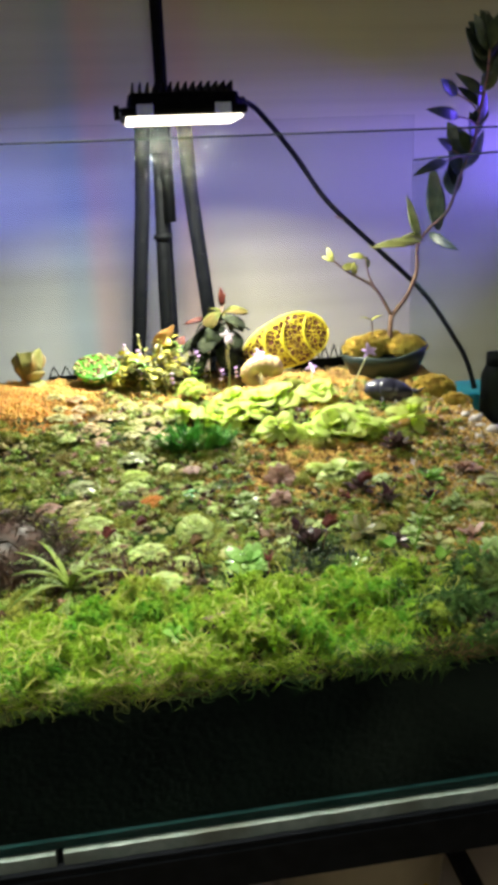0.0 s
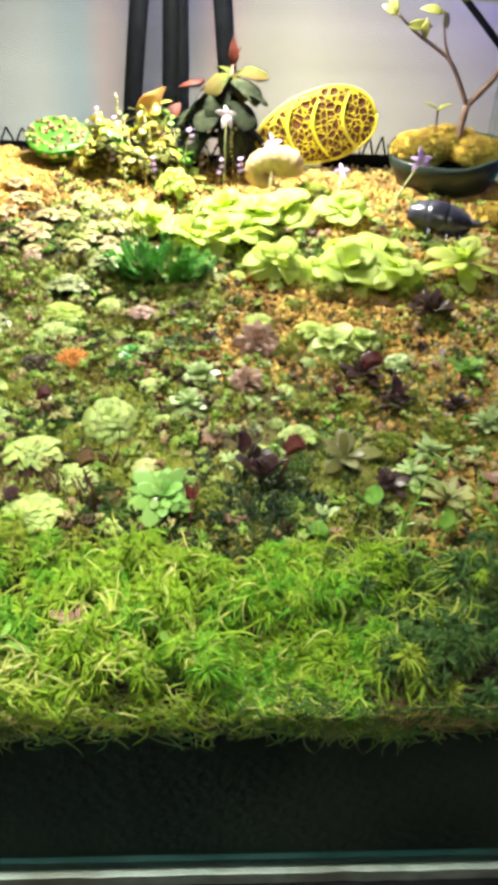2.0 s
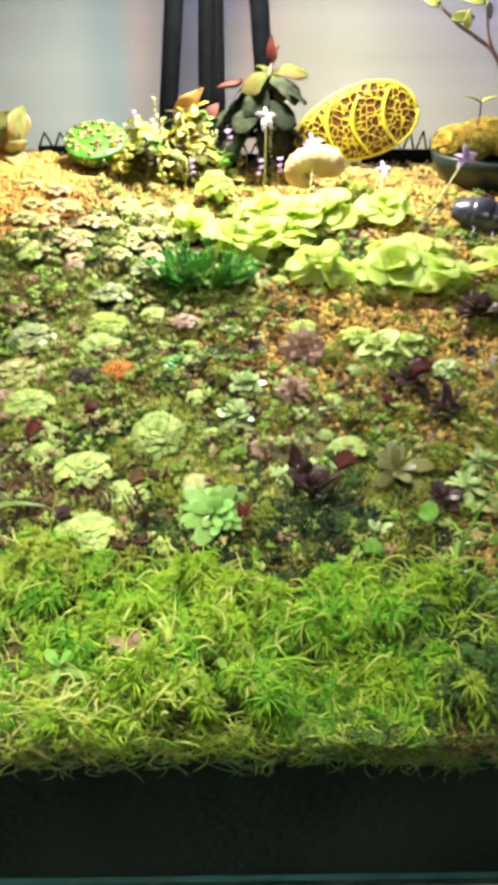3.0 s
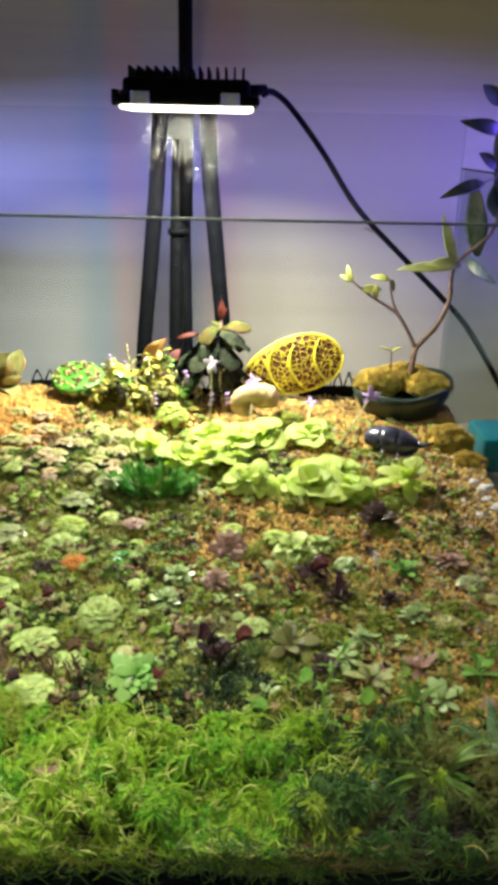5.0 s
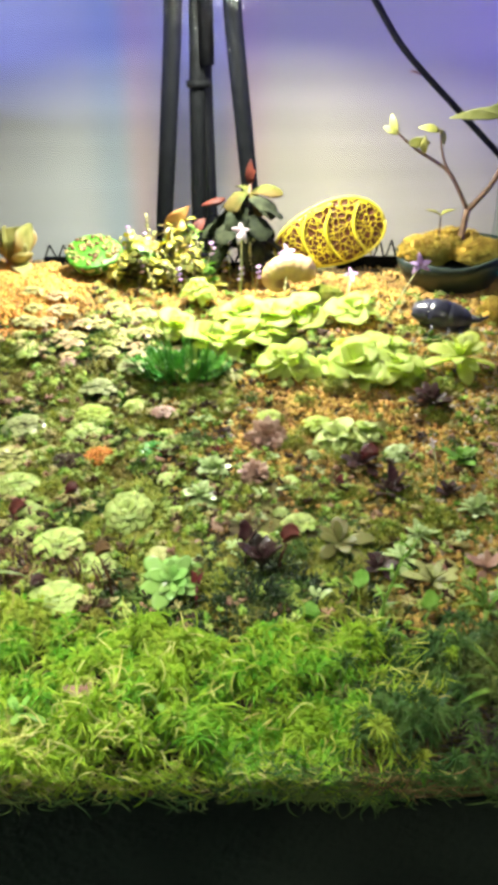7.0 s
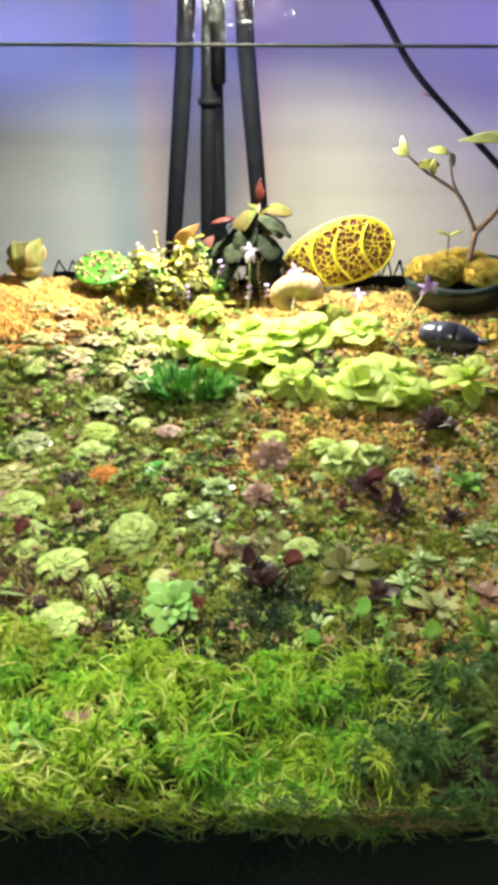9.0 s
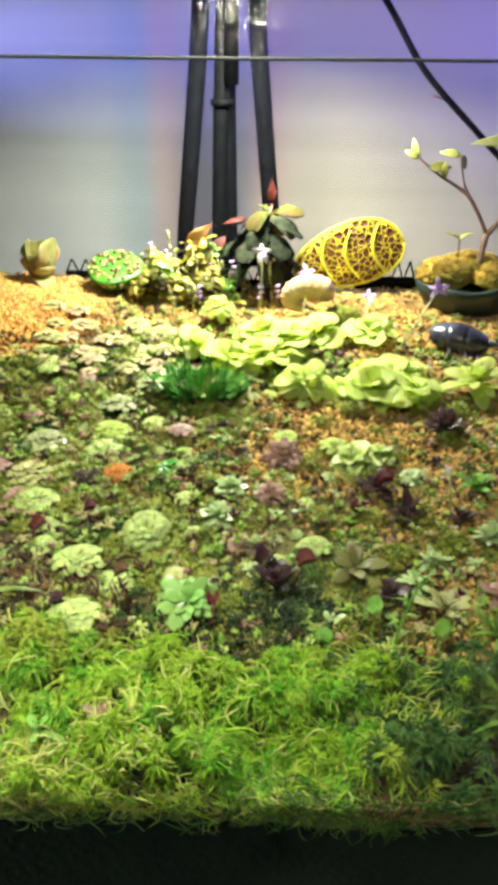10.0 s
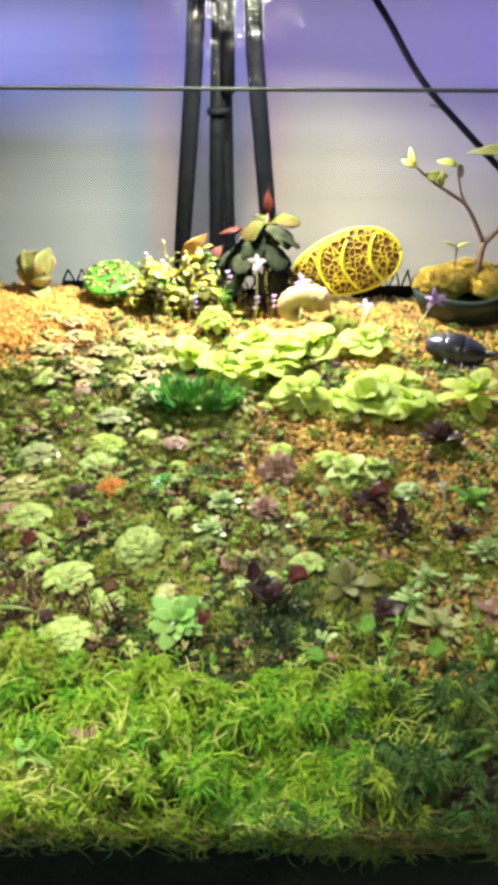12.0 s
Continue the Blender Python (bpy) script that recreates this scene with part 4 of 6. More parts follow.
# ---- the back row ----
def patterned_leaf():
    """A thick oval leaf on edge with a raised yellow net of veins over brown patches."""
    mat = bpy.data.materials.new("net_veined_leaf")
    mat.use_nodes = True
    n, l = nodes_of(mat)
    p = n["Principled BSDF"]
    tc, mp, vo = n.new("ShaderNodeTexCoord"), n.new("ShaderNodeMapping"), n.new("ShaderNodeTexVoronoi")
    mp.inputs["Scale"].default_value = (122, 1, 112)
    mp.inputs["Rotation"].default_value = (0, 0.35, 0)
    vo.feature = "DISTANCE_TO_EDGE"
    vo.inputs["Scale"].default_value = 1.0
    l.new(tc.outputs["Object"], mp.inputs[0])
    l.new(mp.outputs[0], vo.inputs["Vector"])
    r = n.new("ShaderNodeValToRGB")
    r.color_ramp.elements[0].position, r.color_ramp.elements[1].position = 0.03, 0.066
    r.color_ramp.elements[0].color, r.color_ramp.elements[1].color = (0.72, 0.62, 0.03, 1), (0.085, 0.022, 0.004, 1)
    l.new(vo.outputs["Distance"], r.inputs["Fac"])
    l.new(r.outputs["Color"], p.inputs["Base Color"])
    p.inputs["Roughness"].default_value = 0.45
    bp = n.new("ShaderNodeBump")
    bp.inputs["Strength"].default_value, bp.inputs["Distance"].default_value, bp.invert = 1.0, 0.004, True
    l.new(vo.outputs["Distance"], bp.inputs["Height"])
    l.new(bp.outputs["Normal"], p.inputs["Normal"])
    th = thing("patterned_leaf", (0.347, 0.815, ground(0.347, 0.815)), "oval brown leaf standing upright with a net of bright yellow veins", "leaf")
    W, H = 0.079, 0.046
    kit, rings = Kit(), []
    def outline(a):
        c, s = math.cos(a), math.sin(a)
        x, z = W * c, H * s * (1 + 0.18 * c) * (1.0 if s > 0 else 0.85)
        t = radians(16)
        return x * math.cos(t) - z * math.sin(t), x * math.sin(t) + z * math.cos(t)
    for i in range(15):
        u = i / 14
        f, y = math.sin(math.pi * u / 2), -0.006 * math.cos(math.pi * u / 2)
        rings.append([(outline(q)[0] * max(f, 0.01), y, 0.046 + outline(q)[1] * max(f, 0.01)) for q in (2 * math.pi * k / 48 for k in range(48))])
    kit.grid(rings)
    part("blade", kit, mat, th)
    rim = [(outline(2 * math.pi * k / 48)[0], 0.0, 0.046 + outline(2 * math.pi * k / 48)[1]) for k in range(49)]
    VEIN = material("yellow_vein", (0.62, 0.55, 0.03), (0.74, 0.66, 0.06), 0.45, 60)
    part("margin", Kit().tube(rim, 0.0022, 6), VEIN, th, "yellow leaf margin")
    for off, w in ((-0.036, 0.8), (-0.004, 1.0), (0.034, 0.7)):
        pts = []
        for i in range(13):
            v = -0.86 + 1.72 * i / 12
            x, z = off + 0.020 * (v * v) - 0.012 * v, v * H * 0.93
            d = 1 - min(1, (x / W) ** 2 + (z / H) ** 2 * 0.96)
            pts.append((x, -0.006 * math.sqrt(max(d, 0)) - 0.0008, 0.046 + z + x * 0.22))
        part("vein", Kit().tube(pts, [0.0010 + 0.0020 * w * math.sin(math.pi * i / 12) for i in range(13)], 6), VEIN, th)
    part("stalk", Kit().tube([(-0.06, 0.002, 0.045), (-0.075, 0.0, 0.015), (-0.078, 0, -0.002)], 0.003, 8), STEM, th)
    th.rotation_euler[0] = radians(-8)


patterned_leaf()


def dark_leaf_plant():
    th = thing("velvet_leaf_plant", (0.225, 0.795, ground(0.225, 0.795)), "dark velvety plant with drooping ribbed leaves and a pale top", "plant")
    part("stem", Kit().tube([(0, 0, 0), (0.003, 0, 0.06), (0.012, 0, 0.125)], [0.004, 0.003, 0.002], 8), BARK, th)
    random.seed(3)
    mes = [Kit().leaf(0.074, 0.040, 0.0016, c, -0.28, 0.8, 0.4, 12, 14, 0.10, full=0.65).mesh("leaf", FUZZY) for c in (95, 140, 115)]
    for i in range(24):
        u = i / 23
        part("leaf", mes[i % 3], FUZZY, th, m=pose(0.004 * u, 0, 0.042 + 0.064 * u, 0, 0, i * 137.5 + 30) @ pose(0.003, 0, 0, random.uniform(-22, 22), -random.uniform(15, 45), 0) @ Matrix.Diagonal((0.92 - 0.22 * u, 0.95 - 0.2 * u, 1 - 0.25 * u, 1)))
    mes2 = [Kit().leaf(0.046, 0.034, 0.0016, c, -0.3, 0.78, 0.3, 10, 12, 0.12, full=0.65).mesh("leaf", FUZZY_LIGHT) for c in (70, 110)]
    for i, (a, up, s) in enumerate(((-6, 38, 1.05), (222, 35, 1.0), (160, 20, 0.8), (310, 10, 0.85), (95, 40, 0.8))):
        part("top_leaf", mes2[i % 2], FUZZY_LIGHT, th, "olive fuzzy leaf", m=pose(0.010, 0, 0.112, 0, 0, a) @ pose(0, 0, 0, random.uniform(-20, 20), -up, 0) @ Matrix.Diagonal((s, s, s, 1)))
    me3 = Kit().leaf(0.032, 0.013, 0.0014, 10, 0.5, 0.6, 0.3, 7, 8).mesh("leaf", RED_LEAF)
    for a, up, s in ((90, 82, 1.0), (20, 70, 0.7)):
        part("young_leaf", me3, RED_LEAF, th, "red furled young leaf", m=pose(0.012, 0, 0.124, 0, 0, a) @ pose(0, 0, 0, 0, -up, 0) @ Matrix.Diagonal((s, s, s, 1)))
    part("young_leaf", Kit().leaf(0.034, 0.024, 0.0014, 40, -0.5, 0.6, 0.3, 7, 8).mesh("leaf", RED_LEAF), RED_LEAF, th, "reddish curled leaf", m=pose(-0.022, -0.006, 0.108, 0, 0, 195) @ pose(0, 0, 0, 0, -10, 0))


dark_leaf_plant()


DISH = material("dish_leaf", (0.03, 0.20, 0.012), (0.14, 0.40, 0.035), 0.4, 220, trans=0.25, bump=0.5, bscale=260, c=(0.02, 0.10, 0.008))


def speckled_plant():
    th = thing("speckled_leaf", (0.024, 0.785, ground(0.024, 0.785)), "bright green dish-shaped leaf with pale bumps", "plant")
    part("stalk", Kit().tube([(0, 0, 0), (0, 0, 0.018)], 0.002, 6), STEM, th)
    part("blade", Kit().lathe([(0.0, 0.008), (0.014, 0.008), (0.030, 0.020), (0.038, 0.036), (0.036, 0.038), (0.0, 0.031)], 28, wob=0.03), DISH, th, m=pose(0, 0, 0.003, 20, 0, 0))
    bump = Kit().blob((0, 0, 0), 0.0026, 1, 0.5, 1, (1.2, 1, 0.7)).mesh("bump", PING_PALE)
    bump2 = Kit().blob((0, 0, 0), 0.0030, 1, 0.5, 1, (1.3, 1, 0.6)).mesh("bump", BROWN_LEAF)
    for i in range(70):
        r, a = 0.036 * math.sqrt(random.random()), random.uniform(0, 6.283)
        part("bump", bump if i % 2 else bump2, PING_PALE, th, m=pose(0, 0, 0.003, 20, 0, 0) @ pose(r * math.cos(a), r * math.sin(a), 0.033 + 0.006 * (r / 0.036)))
    for i in range(40):
        a, u = random.uniform(3.3, 6.1), random.random()
        r, z = 0.022 + 0.017 * u, 0.012 + 0.024 * u
        part("bump", bump if i % 2 else bump2, PING_PALE, th, m=pose(0, 0, 0.003, 20, 0, 0) @ pose(r * math.cos(a), r * math.sin(a), z))


speckled_plant()


def mixed_back_plants():
    g = "leafy plants along the back"
    me = Kit().leaf(0.026, 0.015, 0.0012, 35, 0.1, 0.6, 0.3, 6, 8, 0.1).mesh("leaf", BACK_LEAF)
    fr = Kit().leaf(0.02, 0.007, 0.001, 25, 0.1, 0.7, 0.4, 5, 6).mesh("leaf", BACK_LEAF)
    KINDS = (BACK_LEAF, BACK_LEAF, BICOLOUR, FRESH, FUZZY_LIGHT)
    styles = [[Kit().leaf(L, L * w, 0.001, c, 0.15, 0.7, 0.3, 6, 8, 0.12, full=0.65).mesh("leaf", k) for L, w, c in ((0.022, 0.75, 45), (0.015, 0.8, 30), (0.026, 0.5, 60))] for k in KINDS]
    random.seed(31)
    for i in range(30):
        x, y = random.uniform(0.055, 0.20), random.uniform(0.735, 0.815)
        h = random.uniform(0.020, 0.040) + 0.050 * math.exp(-((x - 0.13) / 0.05) ** 2) * (y - 0.72) / 0.09
        q = random.randrange(5)
        th = thing("leafy_plant", (x, y, ground(x, y)), ("small yellow-green leafy plant in bright lamp light", "small yellow-leaved plant in bright lamp light", "small bronze and green leafy plant", "small fresh green plant in bright lamp light", "small olive fuzzy-leaved plant")[q], "plant", g)
        part("stem", Kit().tube([(0, 0, 0), (random.uniform(-0.004, 0.004), 0, h)], 0.001, 5), STEM, th)
        for k in range(17):
            s = random.uniform(0.5, 1.0)
            part("leaf", random.choice(styles[q]), KINDS[q], th, m=pose(0, 0, h * random.uniform(0.25, 1.05), 0, 0, k * 137.5) @ pose(0, 0, 0, random.uniform(-35, 35), -random.uniform(-25, 60), 0) @ Matrix.Diagonal((s, s, s, 1)))
    for x, y, h, n, mt in ((0.075, 0.79, 0.030, 16, me), (0.095, 0.77, 0.034, 16, me), (0.125, 0.78, 0.03, 14, fr), (0.145, 0.755, 0.022, 14, fr), (0.07, 0.75, 0.018, 10, me), (0.11, 0.74, 0.015, 12, fr), (0.16, 0.785, 0.036, 16, fr), (0.185, 0.745, 0.016, 10, me)):
        th = thing("leafy_plant", (x, y, ground(x, y)), "small yellow-green leafy plant in bright lamp light", "plant", g)
        part("stem", Kit().tube([(0, 0, 0), (0.001, 0, h)], 0.0014, 6), STEM, th)
        for i in range(n):
            part("leaf", mt, BACK_LEAF, th, m=pose(0, 0, h * random.uniform(0.3, 1.05), 0, 0, i * 137.5) @ pose(0, 0, 0, random.uniform(-25, 25), -random.uniform(-15, 45), 0))
    th = thing("orange_leaf_plant", (0.135, 0.81, ground(0.135, 0.81)), "plant with a curled orange leaf raised on a stalk", "plant", g)
    part("stalk", Kit().tube([(0, 0, 0), (0.001, 0, 0.066)], 0.0015, 6), BROWN_LEAF, th)
    lm = material("orange_leaf", (0.40, 0.19, 0.06), (0.50, 0.28, 0.09), 0.6, 60, trans=0.25)
    part("leaf", Kit().leaf(0.054, 0.026, 0.0014, -25, 0.4, 0.55, 0.4, 10, 10, 0.25), lm, th, m=pose(-0.014, -0.004, 0.058, 62, -42, 0))
    part("leaf", Kit().leaf(0.026, 0.018, 0.0014, 30, 0.5, 0.55, 0.4, 8, 8), RED_LEAF, th, m=pose(0.026, -0.004, 0.058, 30, -55, 40))
    for x, y, h in ((0.100, 0.80, 0.085), (0.075, 0.80, 0.062), (0.062, 0.80, 0.052), (0.118, 0.76, 0.05), (0.15, 0.75, 0.045), (0.085, 0.755, 0.05), (0.135, 0.73, 0.04), (0.172, 0.765, 0.06), (0.24, 0.755, 0.07), (0.112, 0.70, 0.05)):
        th = thing("seed_stalk", (x, y, ground(x, y)), "thin stalk with tiny pale seed heads", "plant", g)
        part("stem", Kit().tube([(0, 0, 0), (-0.002, 0, h * 0.6), (-0.006, 0, h)], [0.0008, 0.0006, 0.0005], 5), STEM, th)
        bm_ = Kit().blob((0, 0, 0), 0.0024, 1, 0.4, 1).mesh("seed_head", PING_PALE)
        for i in range(7):
            part("seed_head", bm_, PING_PALE, th, m=pose(-0.003 + random.uniform(-0.005, 0.004), 0, h * (0.5 + 0.075 * i)))


mixed_back_plants()


def pink_sprays():
    """Thin stalks with a few tiny pink blossoms among the plants at the back."""
    random.seed(41)
    bloom = Kit().blob((0, 0, 0), 0.0030, 2, 0.6, 1, (1.2, 0.8, 0.8)).mesh("blossom", PETAL)
    for i in range(13):
        x, y = random.uniform(0.06, 0.25), random.uniform(0.70, 0.80)
        h = random.uniform(0.03, 0.075)
        th = thing("pink_spray", (x, y, ground(x, y)), "thin stalk with tiny pink blossoms", "flower", "pink sprays at the back")
        lean = random.uniform(-0.012, 0.012)
        part("stem", Kit().tube([(0, 0, 0), (lean * 0.4, 0, h * 0.6), (lean, 0, h)], [0.0007, 0.0006, 0.0004], 5), STEM, th)
        for k in range(3):
            part("blossom", bloom, PETAL, th, m=pose(lean + random.uniform(-0.003, 0.003), random.uniform(-0.002, 0.002), h - 0.007 * k))


pink_sprays()


def lump_plant():
    th = thing("cupped_plant", (-0.085, 0.79, ground(-0.085, 0.79)), "round cupped olive and cream plant on orange grit", "plant")
    mm = material("striped_olive_leaf", (0.15, 0.15, 0.03), (0.32, 0.29, 0.10), 0.5, 60, trans=0.2, obj=0.2, c=(0.30, 0.18, 0.08))
    for a, up, L, W, curl in ((190, 40, 0.050, 0.060, -62), (350, 36, 0.054, 0.064, -66), (270, 24, 0.036, 0.044, -70), (90, 42, 0.046, 0.056, -50), (305, 8, 0.034, 0.032, -40)):
        part("leaf", Kit().leaf(L, W, 0.005, curl, 0.28, 0.6, 0.5, 9, 12, 0.03, full=0.65), mm, th, m=pose(0, 0, 0.004, 0, 0, a) @ pose(0.003, 0, 0, 0, -up, 0))
    part("base_leaf", Kit().leaf(0.04, 0.03, 0.002, 20, 0.2, 0.6, 0.5, 6, 8), PING_PALE, th, m=pose(0.004, -0.012, 0.004, 0, 0, -60))


lump_plant()


def tan_shell():
    kit, pts, rad = Kit(), [], []
    for i in range(52):
        u = i / 51
        a, r = 5.2 * u, 0.026 * (1 - 0.75 * u)
        pts.append((r * math.cos(a) - 0.004, -0.012 * u, 0.022 + r * math.sin(a) * 0.8))
        rad.append((0.004 + 0.016 * (1 - u) * min(1, u * 6 + 0.3)) * (1 + 0.05 * math.sin(i * 2.1)))
    kit.tube(pts, rad, 12)
    solo("snail_shell", kit, TAN, "smooth tan curled shell lying in the moss", "shell", at=(0.285, 0.715, ground(0.285, 0.715) + 0.006)).scale = (1.15, 1.0, 1.05)


tan_shell()


def beetle_ornament():
    """A glossy dark segmented beetle shape with a short curved horn, one mesh."""
    kit, rings = Kit(), []
    for i in range(45):
        u = i / 44
        x = -0.040 + 0.072 * u
        r = 0.0205 * math.sin(math.pi * min(1, 0.06 + 0.9 * u)) ** 0.55 * (1 - (0.06 if i in (13, 27) else 0.025 if i in (12, 14, 26, 28) else 0))
        rings.append([(x, r * math.cos(q) * 1.05, 0.019 + r * math.sin(q) * 0.92) for q in (2 * math.pi * k / 20 for k in range(20))])
    kit.grid(rings)
    kit.tube([(0.028, 0, 0.022), (0.040, 0, 0.022), (0.050, -0.002, 0.030)], [0.006, 0.003, 0.001], 8)
    for s in (-1, 1):
        for x in (-0.015, 0.005, 0.02):
            kit.tube([(x, 0.014 * s, 0.012), (x + 0.004, 0.026 * s, 0.010), (x - 0.002, 0.031 * s, 0.0)], [0.002, 0.0016, 0.001], 6)
    ob = solo("ornament", kit, BLACK_GLOSS, "glossy black beetle-shaped figure on the gravel", "ornament", at=(0.470, 0.622, ground(0.47, 0.622)))
    ob.rotation_euler = (0, radians(6), radians(-18))


beetle_ornament()


# ---- potted sapling ----
BX, BY = 0.508, 0.772
BZ = ground(BX, BY) - 0.004


def pot():
    kit, rings = Kit(), []
    prof = [(0.0, 0.0), (0.052, 0.0), (0.058, 0.004), (0.070, 0.030), (0.0755, 0.048), (0.0715, 0.050), (0.064, 0.034), (0.0, 0.030)]
    for r, z in prof:
        ring = []
        for k in range(40):
            a = 2 * math.pi * k / 40
            dz = 0.010 * math.sin(a + 0.6) * (z / 0.05) + 0.0015 * math.sin(5 * a)
            ring.append((r * math.cos(a), 0.85 * r * math.sin(a), z + (dz if z > 0.01 else 0)))
        rings.append(ring)
    solo("plant_pot", kit.grid(rings), POT_GLAZE, "low dark green glazed pot with an uneven rim", "pot", at=(BX, BY, BZ))


pot()


def cushion(x, y, z, r, h, mat, label, n=2600, name="moss_cushion", at=True):
    kit = Kit()
    kit.blob((0, 0, h * 0.15), r * 0.86, x * 40, 0.25, 3, (1, 0.9, h / r * 0.8))
    for _ in range(n):
        a, u = random.uniform(0, 6.283), random.random()
        e = math.acos(1 - u)
        d = Vector((math.sin(e) * math.cos(a), 0.9 * math.sin(e) * math.sin(a), math.cos(e) * h / r))
        lump = 1 + 0.22 * noise.noise(d * 3 + Vector((x * 40, 0, 0)))
        p = d * r * 0.92 * lump
        q = Vector((random.uniform(-1, 1), random.uniform(-1, 1), random.uniform(0.3, 1.3))) * 0.0040
        kit.tube([p, p + q], [0.0011, 0.0003], 3)
    return solo(name, kit, mat, label, "moss", at=(x, y, z))


cushion(BX - 0.034, BY - 0.004, BZ + 0.041, 0.039, 0.027, MOSS_GOLD, "domed golden moss cushion in the pot")
cushion(BX + 0.034, BY - 0.012, BZ + 0.040, 0.038, 0.024, MOSS_GOLD, "domed golden green moss cushion in the pot")
cushion(BX + 0.006, BY + 0.024, BZ + 0.042, 0.044, 0.026, MOSS_GOLD, "domed golden moss cushion in the pot")
cushion(0.553, 0.650, ground(0.553, 0.65) - 0.002, 0.034, 0.026, MOSS_GOLD, "brown gold moss cushion beside the glass")
cushion(0.568, 0.600, ground(0.568, 0.60) - 0.006, 0.024, 0.018, MOSS_GOLD, "small brown gold moss cushion beside the glass")
cushion(0.332, 0.705, ground(0.332, 0.705) - 0.002, 0.026, 0.020, MOSS, "yellow-green moss cushion by the shell")
cushion(0.302, 0.655, ground(0.302, 0.655) - 0.004, 0.016, 0.010, MOSS, "low yellow-green moss cushion", 500)
cushion(0.064, 0.349, ground(0.064, 0.349) + 0.001, 0.013, 0.007, WIRE, "small dark brown withered moss patch", 500)
cushion(0.395, 0.262, ground(0.395, 0.262) - 0.004, 0.022, 0.012, MOSS, "low olive moss cushion", 700)
cushion(0.092, 0.362, ground(0.092, 0.362) + 0.001, 0.015, 0.008, RUST, "small rust orange moss patch", 500)


def small_cushions(n):
    rng = random.Random(9)
    base = (MOSS, MOSS, MOSS_DARK, MOSS)
    names = ("low yellow-green moss pad among rosettes", "low yellow-green moss pad among rosettes", "low dark green moss pad among rosettes", "low yellow-green moss pad among rosettes")
    for i in range(n):
        x, y = rng.uniform(-0.12, 0.52), rng.uniform(0.15, 0.62)
        if y < sph_edge(x) + 0.01:
            continue
        q, r = rng.randrange(4), rng.uniform(0.008, 0.022)
        cushion(x, y, ground(x, y) - 0.003, r, r * rng.uniform(0.40, 0.65), base[q], names[q], int(9e5 * r * r) + 60)["group"] = "moss pads among the rosettes"


small_cushions(150)


def smooth_path(pts, k=4):
    out = []
    for i in range(len(pts) - 1):
        a, b, c, d = (Vector(pts[max(0, min(len(pts) - 1, j))]) for j in (i - 1, i, i + 1, i + 2))
        for s in range(k):
            t = s / k
            out.append(0.5 * ((2 * b) + (c - a) * t + (2 * a - 5 * b + 4 * c - d) * t * t + (3 * b - a - 3 * c + d) * t ** 3))
    return out + [Vector(pts[-1])]


